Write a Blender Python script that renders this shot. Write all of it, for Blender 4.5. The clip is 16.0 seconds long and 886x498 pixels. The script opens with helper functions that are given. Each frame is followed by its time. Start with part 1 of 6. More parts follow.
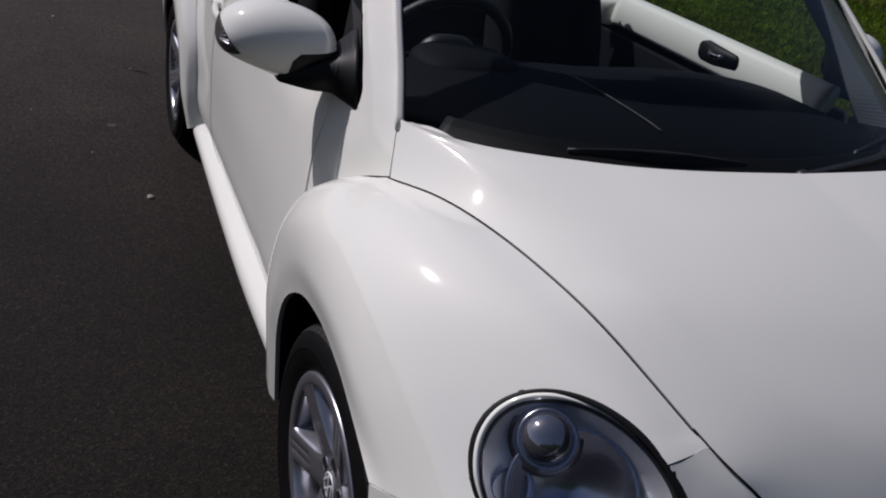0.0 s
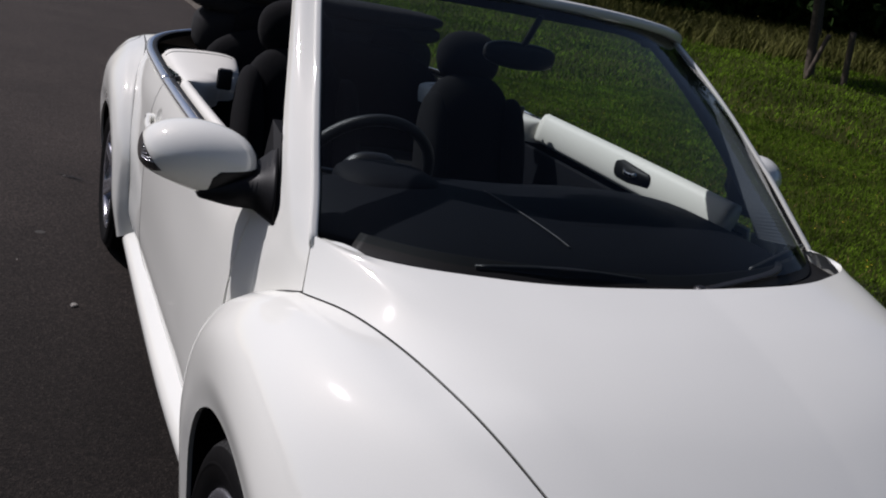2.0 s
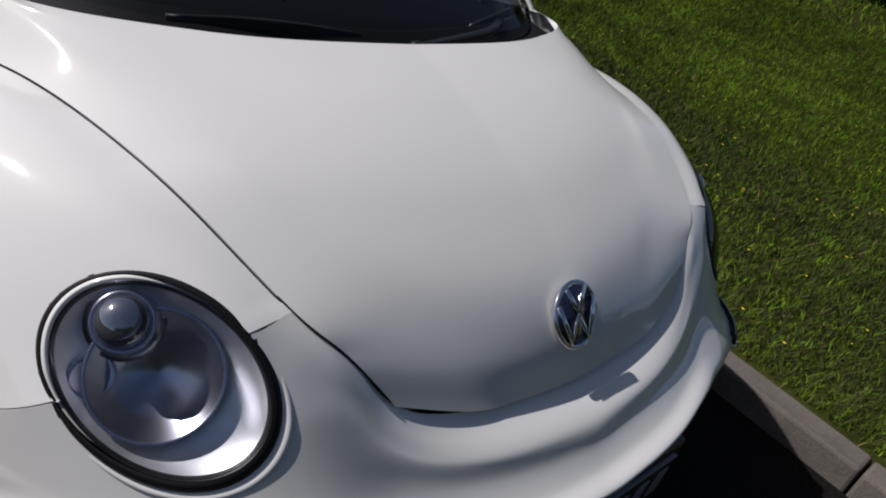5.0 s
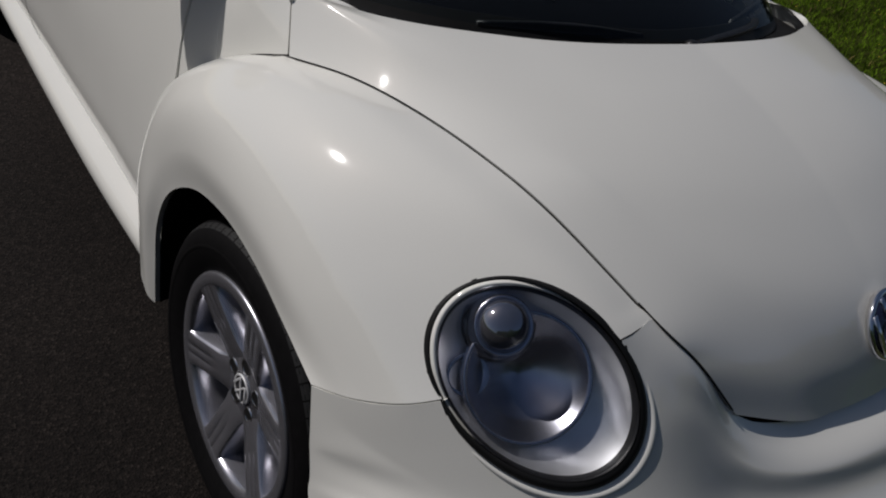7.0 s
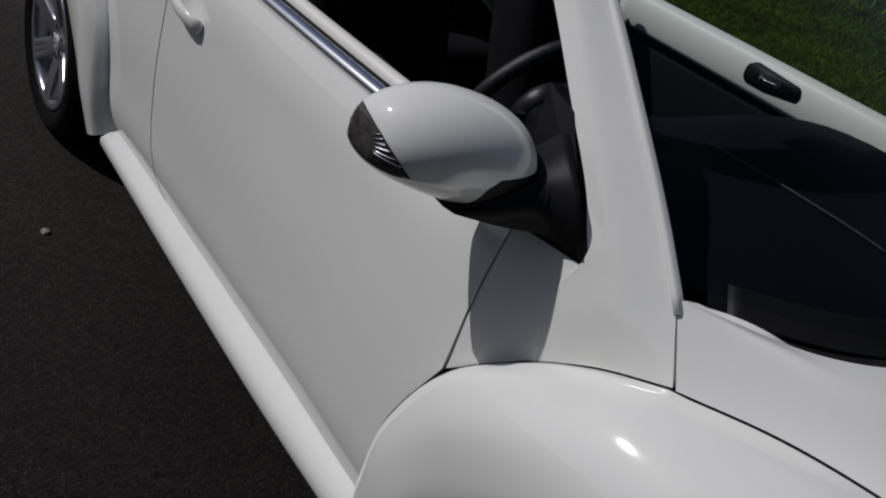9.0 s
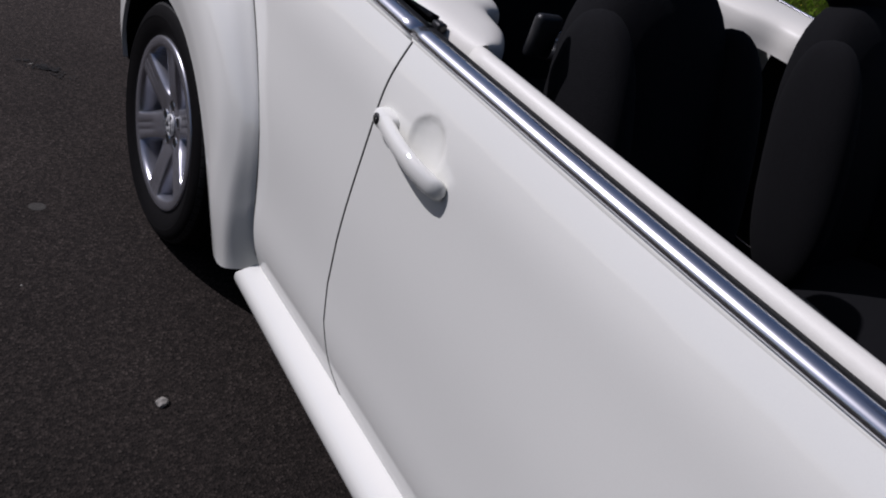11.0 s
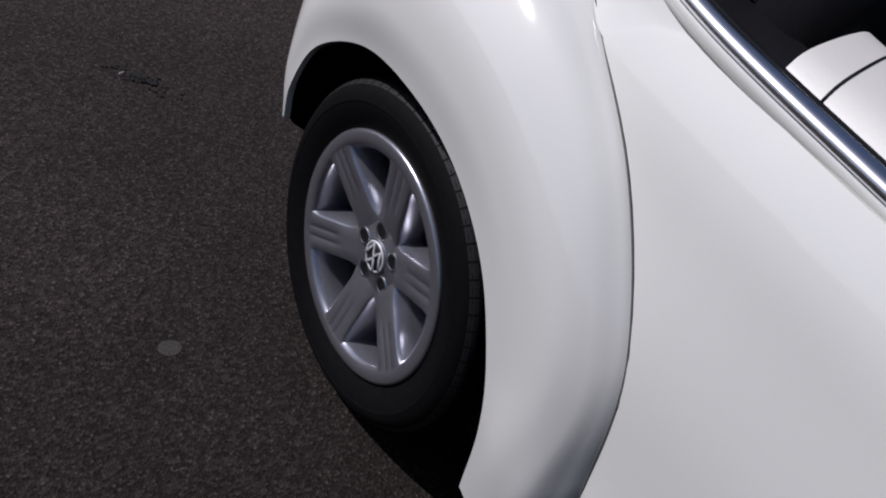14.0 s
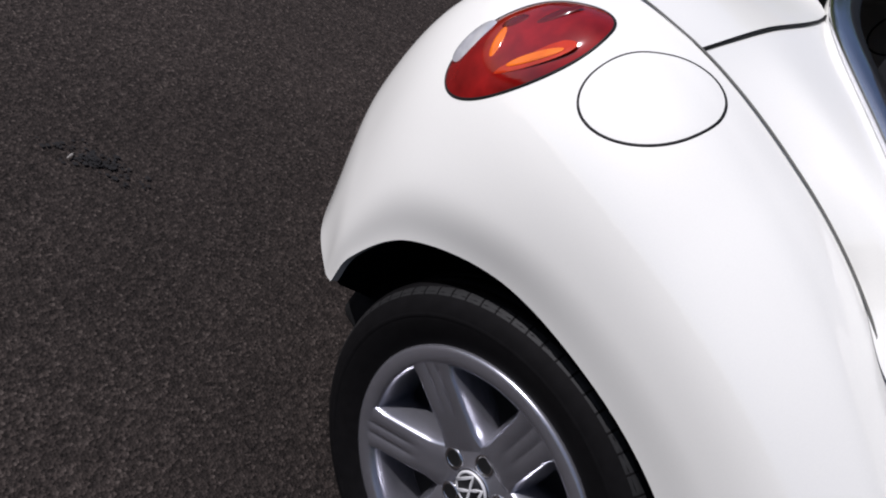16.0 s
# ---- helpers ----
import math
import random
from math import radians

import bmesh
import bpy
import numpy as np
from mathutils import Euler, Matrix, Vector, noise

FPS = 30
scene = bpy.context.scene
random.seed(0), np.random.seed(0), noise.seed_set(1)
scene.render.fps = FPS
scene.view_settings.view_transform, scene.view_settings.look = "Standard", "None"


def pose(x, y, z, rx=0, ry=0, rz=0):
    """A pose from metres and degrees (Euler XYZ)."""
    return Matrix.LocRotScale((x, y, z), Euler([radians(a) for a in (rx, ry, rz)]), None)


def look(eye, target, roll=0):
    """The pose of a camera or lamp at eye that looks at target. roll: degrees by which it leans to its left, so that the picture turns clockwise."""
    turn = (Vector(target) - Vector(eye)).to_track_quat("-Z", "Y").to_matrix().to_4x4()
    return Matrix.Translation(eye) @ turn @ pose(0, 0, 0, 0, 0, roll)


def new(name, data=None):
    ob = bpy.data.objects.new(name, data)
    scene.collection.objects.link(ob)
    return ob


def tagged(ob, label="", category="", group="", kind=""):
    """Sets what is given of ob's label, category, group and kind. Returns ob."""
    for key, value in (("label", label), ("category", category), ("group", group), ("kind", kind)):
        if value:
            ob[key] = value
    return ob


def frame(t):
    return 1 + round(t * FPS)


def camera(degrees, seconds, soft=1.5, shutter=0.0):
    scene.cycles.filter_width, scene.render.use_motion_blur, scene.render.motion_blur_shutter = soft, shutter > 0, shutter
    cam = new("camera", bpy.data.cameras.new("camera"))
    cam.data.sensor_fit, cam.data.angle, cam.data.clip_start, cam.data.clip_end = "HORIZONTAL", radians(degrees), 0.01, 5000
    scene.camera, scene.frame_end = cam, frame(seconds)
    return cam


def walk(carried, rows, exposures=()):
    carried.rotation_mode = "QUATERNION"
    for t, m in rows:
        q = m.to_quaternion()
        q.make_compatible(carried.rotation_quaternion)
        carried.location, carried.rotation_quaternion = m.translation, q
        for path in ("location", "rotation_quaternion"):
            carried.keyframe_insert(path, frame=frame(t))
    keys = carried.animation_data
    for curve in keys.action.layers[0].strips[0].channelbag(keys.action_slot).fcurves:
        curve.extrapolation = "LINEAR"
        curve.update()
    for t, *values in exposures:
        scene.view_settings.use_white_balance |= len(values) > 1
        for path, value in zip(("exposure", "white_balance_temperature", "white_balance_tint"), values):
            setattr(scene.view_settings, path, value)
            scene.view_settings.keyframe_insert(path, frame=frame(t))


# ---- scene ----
cam = camera(58.8, 16.0, 2.0)
PATH = [
    (0, (-1.239, -1.024, 1.418), (-0.399, 0.546, 0.507), 12.2),
    (0.5, (-1.243, -1.025, 1.439), (-0.421, 0.614, 0.642), 12.1),
    (1, (-1.245, -1.027, 1.449), (-0.409, 0.653, 0.758), 12.6),
    (1.5, (-1.226, -1.044, 1.454), (-0.343, 0.626, 0.797), 12.4),
    (2, (-1.2, -1.073, 1.463), (-0.239, 0.558, 0.818), 13.3),
    (2.5, (-1.164, -1.091, 1.464), (-0.056, 0.438, 0.805), 14.5),
    (3, (-1.13, -1.106, 1.464), (0.098, 0.327, 0.803), 15.6),
    (3.5, (-1.093, -1.141, 1.473), (0.252, 0.168, 0.781), 16.5),
    (3.7, (-1.082, -1.147, 1.472), (0.296, 0.122, 0.773), 16.8),
    (5.8, (-1.087, -1.084, 1.389), (0.235, -0.105, 0.253), 22.3),
    (6, (-1.101, -1.078, 1.373), (0.165, -0.066, 0.201), 21.3),
    (6.5, (-1.205, -1.002, 1.353), (-0.005, 0.118, 0.211), 20.1),
    (7, (-1.342, -0.899, 1.374), (-0.15, 0.287, 0.291), 17.6),
    (7.5, (-1.401, -0.736, 1.38), (-0.268, 0.519, 0.311), 17.6),
    (8, (-1.422, -0.522, 1.389), (-0.279, 0.731, 0.329), 17.6),
    (8.5, (-1.455, -0.346, 1.388), (-0.245, 0.9, 0.397), 20.6),
    (9, (-1.533, -0.141, 1.389), (-0.268, 1.066, 0.417), 20.2),
    (9.5, (-1.563, 0.012, 1.368), (-0.305, 1.216, 0.383), 20.4),
    (10, (-1.517, 0.254, 1.34), (-0.3, 1.477, 0.329), 20.6),
    (12.3, (-1.453, 1.21, 1.276), (-0.325, 2.426, 0.159), 22.3),
    (12.5, (-1.467, 1.268, 1.278), (-0.375, 2.492, 0.134), 23.2),
    (13, (-1.468, 1.437, 1.254), (-0.368, 2.633, 0.088), 25.4),
    (13.5, (-1.518, 1.631, 1.242), (-0.346, 2.7, 0.024), 27.3),
    (14, (-1.515, 1.769, 1.204), (-0.34, 2.798, -0.046), 27.7),
    (14.5, (-1.471, 1.952, 1.194), (-0.333, 2.886, -0.16), 28.7),
    (15, (-1.461, 2.088, 1.177), (-0.326, 3.015, -0.183), 31.6),
    (15.5, (-1.499, 2.283, 1.171), (-0.245, 3.136, -0.133), 34.6),
    (16, (-1.561, 2.438, 1.206), (-0.162, 3.085, -0.069), 38.8),
]
EXPOSURES = [(0, -0.33, 6130, 19), (1.0, -0.10, 6120, 18), (1.5, -0.10, 6120, 18), (3.0, -0.08, 6130, 17), (3.7, -0.07, 6130, 17), (5.8, -0.17, 6190, 18), (6.1, -0.22, 6190, 18), (6.5, -0.58, 6190, 17), (7.0, -0.75, 6350, 14),
             (8.5, -0.88, 6010, 16), (9.0, -0.91, 6020, 15), (9.5, -0.84, 6020, 17), (10.0, -0.36, 5930, 21), (10.2, -0.33, 5930, 21), (12.5, -0.38, 5860, 17), (14.0, -0.26, 5880, 19), (15.0, -0.04, 5940, 18), (16.0, 0.02, 5970, 18)]
walk(cam, [(t, look(eye, target, roll)) for t, eye, target, roll in PATH], EXPOSURES)

# ---- daylight ----
SUN = Vector((-0.51, 0.49, 0.70)).normalized()
world = bpy.data.worlds.new("sky")
scene.world = world
world.use_nodes = True
wn = world.node_tree.nodes
sky = wn.new("ShaderNodeTexSky")
sky.sky_type, sky.sun_disc, sky.dust_density = "NISHITA", False, 1.6
sky.sun_elevation = math.asin(SUN.z)
sky.sun_rotation = math.atan2(SUN.x, SUN.y)
world.node_tree.links.new(sky.outputs["Color"], wn["Background"].inputs["Color"])
wn["Background"].inputs["Strength"].default_value = 0.052
sun = new("sun", bpy.data.lights.new("sun", "SUN"))
sun.data.energy, sun.data.angle, sun.data.color = 4.2, radians(0.53), (1.0, 0.962, 0.905)
sun.matrix_world = look(SUN * 30, (0, 0, 0))


# ---- materials ----
def material(name, colour, rough=0.5, metal=0.0, coat=0.0, grain=0.0, grain_scale=40.0, bump=0.0, bump_scale=200.0, stain=0.0,
             stain_scale=3.0, transmission=0.0, ior=1.45, vary=0.0):
    """A surface: base colour, two scales of variation (grain, stain) and fine relief."""
    m = bpy.data.materials.new(name)
    m.use_nodes = True
    n, l = m.node_tree.nodes, m.node_tree.links
    p = n["Principled BSDF"]
    p.inputs["Roughness"].default_value, p.inputs["Metallic"].default_value = rough, metal
    p.inputs["Coat Weight"].default_value, p.inputs["Coat Roughness"].default_value = coat, 0.03
    p.inputs["Transmission Weight"].default_value, p.inputs["IOR"].default_value = transmission, ior
    p.inputs["Base Color"].default_value = (*colour, 1)
    at = n.new("ShaderNodeTexCoord").outputs["Object"]
    last = None
    for amount, scale, detail in ((grain, grain_scale, 4), (stain, stain_scale, 3)):
        if not amount:
            continue
        tex = n.new("ShaderNodeTexNoise")
        tex.inputs["Scale"].default_value, tex.inputs["Detail"].default_value = scale, detail
        l.new(at, tex.inputs["Vector"])
        ramp = n.new("ShaderNodeMapRange")
        ramp.inputs["From Min"].default_value, ramp.inputs["From Max"].default_value = 0.3, 0.7
        ramp.inputs["To Min"].default_value, ramp.inputs["To Max"].default_value = 1 - amount, 1 + amount
        l.new(tex.outputs["Fac"], ramp.inputs["Value"])
        mix = n.new("ShaderNodeMix")
        mix.data_type, mix.blend_type = "RGBA", "MULTIPLY"
        mix.inputs["Factor"].default_value = 1.0
        if last is None:
            mix.inputs["A"].default_value = (*colour, 1)
        else:
            l.new(last, mix.inputs["A"])
        l.new(ramp.outputs["Result"], mix.inputs["B"])
        last = mix.outputs["Result"]
    if vary:
        info = n.new("ShaderNodeNewGeometry")
        ramp = n.new("ShaderNodeMapRange")
        ramp.inputs["To Min"].default_value, ramp.inputs["To Max"].default_value = 1 - vary, 1 + vary
        l.new(info.outputs["Random Per Island"], ramp.inputs["Value"])
        mix = n.new("ShaderNodeMix")
        mix.data_type, mix.blend_type = "RGBA", "MULTIPLY"
        mix.inputs["Factor"].default_value = 1.0
        mix.inputs["A"].default_value = (*colour, 1)
        if last is not None:
            l.new(last, mix.inputs["A"])
        l.new(ramp.outputs["Result"], mix.inputs["B"])
        last = mix.outputs["Result"]
    if last is not None:
        l.new(last, p.inputs["Base Color"])
    if bump:
        tex = n.new("ShaderNodeTexNoise")
        tex.inputs["Scale"].default_value, tex.inputs["Detail"].default_value = bump_scale, 3
        l.new(at, tex.inputs["Vector"])
        b = n.new("ShaderNodeBump")
        b.inputs["Strength"].default_value, b.inputs["Distance"].default_value = bump, 0.004
        l.new(tex.outputs["Fac"], b.inputs["Height"])
        l.new(b.outputs["Normal"], p.inputs["Normal"])
    return m


PAINT = material("white_paint", (0.785, 0.780, 0.725), 0.6, coat=1.0, grain=0.012, grain_scale=500, stain=0.015, stain_scale=2.5)
PAINT.node_tree.nodes["Principled BSDF"].inputs["Specular IOR Level"].default_value = 0.0
PAINT.node_tree.nodes["Principled BSDF"].inputs["Coat Roughness"].default_value = 0.052
PAINT.node_tree.nodes["Principled BSDF"].inputs["Coat IOR"].default_value = 1.9
TRIM_WHITE = material("white_trim", (0.74, 0.72, 0.66), 0.45, grain=0.02, grain_scale=300, stain=0.02)
CHROME = material("chrome", (0.86, 0.86, 0.88), 0.06, metal=1.0, grain=0.02, grain_scale=60)
ALLOY = material("alloy", (0.45, 0.45, 0.49), 0.27, metal=0.86, grain=0.05, grain_scale=90, stain=0.06, stain_scale=8)
RUBBER = material("tyre_rubber", (0.0045, 0.0042, 0.0045), 0.72, grain=0.2, grain_scale=60, bump=0.08, bump_scale=400)
BLACK = material("black_plastic", (0.012, 0.012, 0.013), 0.38, grain=0.15, grain_scale=120, bump=0.15, bump_scale=900)
SEAL = material("black_seal", (0.01, 0.01, 0.01), 0.5, grain=0.1)
LINER = material("wheel_liner", (0.008, 0.008, 0.008), 0.8, grain=0.2)
CLOTH = material("black_cloth", (0.005, 0.005, 0.006), 0.95, grain=0.25, grain_scale=300, bump=0.4, bump_scale=600)
DASH = material("dash_plastic", (0.0042, 0.0048, 0.0072), 0.65, grain=0.15, grain_scale=300, bump=0.3, bump_scale=700)
CANVAS = material("soft_top_canvas", (0.015, 0.015, 0.016), 0.85, grain=0.2, grain_scale=500, bump=0.4, bump_scale=500)
LEATHER = material("wheel_leather", (0.011, 0.011, 0.012), 0.42, grain=0.15, grain_scale=200, bump=0.3, bump_scale=500)

for dull in (RUBBER, LINER, CLOTH, DASH, CANVAS, SEAL):
    dull.node_tree.nodes["Principled BSDF"].inputs["Specular IOR Level"].default_value = 0.2
for duller in (DASH, RUBBER):
    duller.node_tree.nodes["Principled BSDF"].inputs["Specular IOR Level"].default_value = 0.1


def glass(name, tint, rough=0.0):
    m = bpy.data.materials.new(name)
    m.use_nodes = True
    n, l = m.node_tree.nodes, m.node_tree.links
    out = n["Material Output"]
    n.remove(n["Principled BSDF"])
    clear, shine, mix, fres = n.new("ShaderNodeBsdfTransparent"), n.new("ShaderNodeBsdfGlossy"), n.new("ShaderNodeMixShader"), n.new("ShaderNodeFresnel")
    clear.inputs["Color"].default_value = (*tint, 1)
    shine.inputs["Roughness"].default_value = rough
    fres.inputs["IOR"].default_value = 1.33
    l.new(fres.outputs["Fac"], mix.inputs["Fac"])
    l.new(clear.outputs["BSDF"], mix.inputs[1])
    l.new(shine.outputs["BSDF"], mix.inputs[2])
    l.new(mix.outputs["Shader"], out.inputs["Surface"])
    return m


SCREEN = glass("screen_glass", (0.66, 0.73, 0.72))
LAMP_GLASS = glass("lamp_glass", (0.90, 0.92, 0.95))


# ---- modelling helpers ----
def part(name, bm, mat, parent=None, label="", smooth=True):
    """Links a bmesh as one mesh object, under a thing or a part."""
    bmesh.ops.recalc_face_normals(bm, faces=bm.faces[:]) if len(bm.faces) < 30000 else None
    me = bpy.data.meshes.new(name)
    bm.to_mesh(me)
    bm.free()
    me.materials.append(mat)
    if smooth:
        me.shade_smooth()
    ob = new(name, me)
    if parent is not None:
        ob.parent = parent
    if label:
        tagged(ob, label)
    return ob


def mesh_of(verts, faces):
    bm = bmesh.new()
    vs = [bm.verts.new(v) for v in verts]
    for f in faces:
        if len({tuple(round(c, 6) for c in verts[i]) for i in f}) > 2:
            try:
                bm.faces.new([vs[i] for i in f])
            except ValueError:
                pass
    return bm


def spline(pts, u):
    """A smooth curve through evenly numbered points, at u from 0 to 1."""
    pts = np.asarray(pts, float)
    n = len(pts) - 1
    u = np.clip(np.asarray(u, float), 0, 1) * n
    i = np.minimum(u.astype(int), n - 1)
    f = (u - i).reshape(u.shape + (1,) * (pts.ndim - 1))
    ext = np.concatenate([[2 * pts[0] - pts[1]], pts, [2 * pts[-1] - pts[-2]]])
    a, b, c, d = ext[i], ext[i + 1], ext[i + 2], ext[i + 3]
    return 0.5 * (2 * b + (c - a) * f + (2 * a - 5 * b + 4 * c - d) * f**2 + (3 * b - a - 3 * c + d) * f**3)


def knotted(rows, knots, x):
    """A smooth curve through rows at uneven knots, at x; rows and x share their second axis."""
    k = np.asarray(knots, float)
    h = np.diff(k)
    slope = np.diff(rows, axis=0) / h[:, None, None]
    w = h[1:, None, None], h[:-1, None, None]
    inner = (slope[:-1] * w[0] + slope[1:] * w[1]) / (w[0] + w[1])
    tan = np.concatenate([slope[:1] * 1.5 - inner[:1] * 0.5, inner, slope[-1:] * 1.5 - inner[-1:] * 0.5])
    i = np.clip(np.searchsorted(k, x, side="right") - 1, 0, len(k) - 2)
    j = np.arange(len(x))
    d = h[i][:, None]
    t = ((x - k[i]) / h[i])[:, None]
    return ((2 * t**3 - 3 * t**2 + 1) * rows[i, j] + (t**3 - 2 * t**2 + t) * d * tan[i, j] + (3 * t**2 - 2 * t**3) * rows[i + 1, j] + (t**3 - t**2) * d * tan[i + 1, j])


def patch(rows, u, v, knots=None):
    """The surface through rows of points: u along a row, v across the rows."""
    along = np.stack([spline(r, np.ravel(u)) for r in rows])
    vv = np.broadcast_to(v, np.shape(u)).ravel()
    if knots is not None:
        return knotted(along, knots, vv).reshape(np.shape(u) + (3,))
    n = len(rows) - 1
    w = np.clip(vv, 0, 1) * n
    i = np.minimum(w.astype(int), n - 1)
    f = (w - i)[:, None]
    ext = np.concatenate([[2 * along[0] - along[1]], along, [2 * along[-1] - along[-2]]])
    k = np.arange(len(vv))
    a, b, c, d = ext[i, k], ext[i + 1, k], ext[i + 2, k], ext[i + 3, k]
    out = 0.5 * (2 * b + (c - a) * f + (2 * a - 5 * b + 4 * c - d) * f**2 + (3 * b - a - 3 * c + d) * f**3)
    return out.reshape(np.shape(u) + (3,))


def sheet(grid, inward=0.012, outward_from=(0, 1.25, 0.3), cut=None, side=1):
    """A panel from a grid of points, its edges folded inwards, on the right side of the car (side -1: mirrored to the left)."""
    g = np.array(grid, float)
    if side < 0:
        g[..., 0] *= -1
        outward_from = (-outward_from[0], *outward_from[1:])
    nu, nv = g.shape[:2]
    du = np.gradient(g, axis=0)
    dv = np.gradient(g, axis=1)
    nor = np.cross(du, dv)
    nor /= np.linalg.norm(nor, axis=-1, keepdims=True) + 1e-12
    flip = np.sum(nor * (g - np.array(outward_from))) < 0
    if flip:
        nor = -nor
    idx = np.arange(nu * nv).reshape(nu, nv)
    verts = g.reshape(-1, 3).tolist()
    quads = []
    for i in range(nu - 1):
        for j in range(nv - 1):
            q = (idx[i, j], idx[i + 1, j], idx[i + 1, j + 1], idx[i, j + 1])
            if cut is not None and cut(g[i : i + 2, j : j + 2].mean((0, 1))):
                continue
            quads.append(q[::-1] if flip else q)
    if inward:
        ring = [(i, 0) for i in range(nu)] + [(nu - 1, j) for j in range(1, nv)] + [(i, nv - 1) for i in range(nu - 2, -1, -1)] + [(0, j) for j in range(nv - 2, 0, -1)]
        base = len(verts)
        for i, j in ring:
            verts.append(g[i, j].tolist())
            verts.append((g[i, j] - inward * nor[i, j]).tolist())
        m = len(ring)
        for k in range(m):
            a, b = base + 2 * k, base + 2 * ((k + 1) % m)
            if cut is not None and cut(np.array(verts[a])):
                continue
            q = (a, a + 1, b + 1, b)
            quads.append(q[::-1] if flip else q)
    bm = bmesh.new()
    vs = [bm.verts.new(v) for v in verts]
    for q in quads:
        try:
            bm.faces.new([vs[i] for i in q])
        except ValueError:
            pass
    return bm


def eased(grid, rounds, margin):
    """The grid with its lumps smoothed out, less and less towards its edges."""
    g = np.array(grid, float)
    nu, nv = g.shape[:2]
    wu = np.clip(np.minimum(np.arange(nu), np.arange(nu)[::-1]) / margin[0], 0, 1)
    wv = np.clip(np.minimum(np.arange(nv), np.arange(nv)[::-1]) / margin[1], 0, 1)
    w = (wu[:, None] * wv[None, :])[1:-1, 1:-1, None]
    for _ in range(rounds):
        mean = (g[:-2, 1:-1] + g[2:, 1:-1] + g[1:-1, :-2] + g[1:-1, 2:]) / 4
        g[1:-1, 1:-1] += w * (mean - g[1:-1, 1:-1])
    return g


def panel(name, grid, mat, parent, label="", inward=0.012, cut=None, side=1, outward_from=(0, 1.25, 0.3)):
    bm = sheet(grid, inward, outward_from, cut, side)
    me = bpy.data.meshes.new(name)
    bm.to_mesh(me)
    bm.free()
    me.materials.append(mat)
    me.shade_smooth()
    ob = new(name, me)
    ob.parent = parent
    if label:
        tagged(ob, label)
    return ob


def grid_uv(nu, nv):
    return np.meshgrid(np.linspace(0, 1, nu), np.linspace(0, 1, nv), indexing="ij")


def sweep(points, profile, closed=False, up=(0, 0, 1)):
    """A bmesh of a closed profile (offsets across and up) drawn along points."""
    pts = [Vector(p) for p in points]
    n, m = len(pts), len(profile)
    verts, faces = [], []
    for i, p in enumerate(pts):
        a, b = pts[(i - 1) % n if closed else max(i - 1, 0)], pts[(i + 1) % n if closed else min(i + 1, n - 1)]
        t = (b - a).normalized()
        side_way = t.cross(Vector(up))
        side_way = side_way.normalized() if side_way.length > 1e-6 else Vector((1, 0, 0))
        up_way = side_way.cross(t)
        verts += [tuple(p + side_way * x + up_way * y) for x, y in profile]
    for i in range(n if closed else n - 1):
        k = (i + 1) % n
        for j in range(m):
            faces.append((i * m + j, i * m + (j + 1) % m, k * m + (j + 1) % m, k * m + j))
    if not closed:
        faces += [tuple(range(m))[::-1], tuple(range((n - 1) * m, n * m))]
    return mesh_of(verts, faces)


def circle(r, n=12, ry=None):
    return [(r * math.cos(a), (ry or r) * math.sin(a)) for a in np.linspace(0, 2 * math.pi, n, endpoint=False)]


def rounded(w, h, r, n=4):
    """A rounded rectangle as a profile."""
    out = []
    for cx, cy, a in ((w / 2 - r, h / 2 - r, 0), (-w / 2 + r, h / 2 - r, 90), (-w / 2 + r, -h / 2 + r, 180), (w / 2 - r, -h / 2 + r, 270)):
        out += [(cx + r * math.cos(radians(a + k * 90 / n)), cy + r * math.sin(radians(a + k * 90 / n))) for k in range(n + 1)]
    return out


def spun(profile, n=64, caps=False):
    """A shape turned about the x axis from (x, radius) pairs."""
    verts, faces, m = [], [], len(profile)
    for i in range(n):
        a = 2 * math.pi * i / n
        verts += [(x, r * math.cos(a), r * math.sin(a)) for x, r in profile]
    for i in range(n):
        k = (i + 1) % n
        for j in range(m - 1):
            faces.append((i * m + j, i * m + j + 1, k * m + j + 1, k * m + j))
    return mesh_of(verts, faces)


def box(w, d, h, at=(0, 0, 0), bevel=0.01, turn=None):
    bm = bmesh.new()
    bmesh.ops.create_cube(bm, size=1, matrix=Matrix.Diagonal((w, d, h, 1)))
    if bevel:
        bmesh.ops.bevel(bm, geom=bm.edges[:], offset=bevel, segments=2, affect="EDGES", profile=0.5)
    if turn is not None:
        bmesh.ops.transform(bm, matrix=turn, verts=bm.verts[:])
    bmesh.ops.translate(bm, vec=at, verts=bm.verts[:])
    return bm


def joined(*bms):
    out = bmesh.new()
    for b in bms:
        me = bpy.data.meshes.new("tmp")
        b.to_mesh(me)
        b.free()
        out.from_mesh(me)
        bpy.data.meshes.remove(me)
    return out


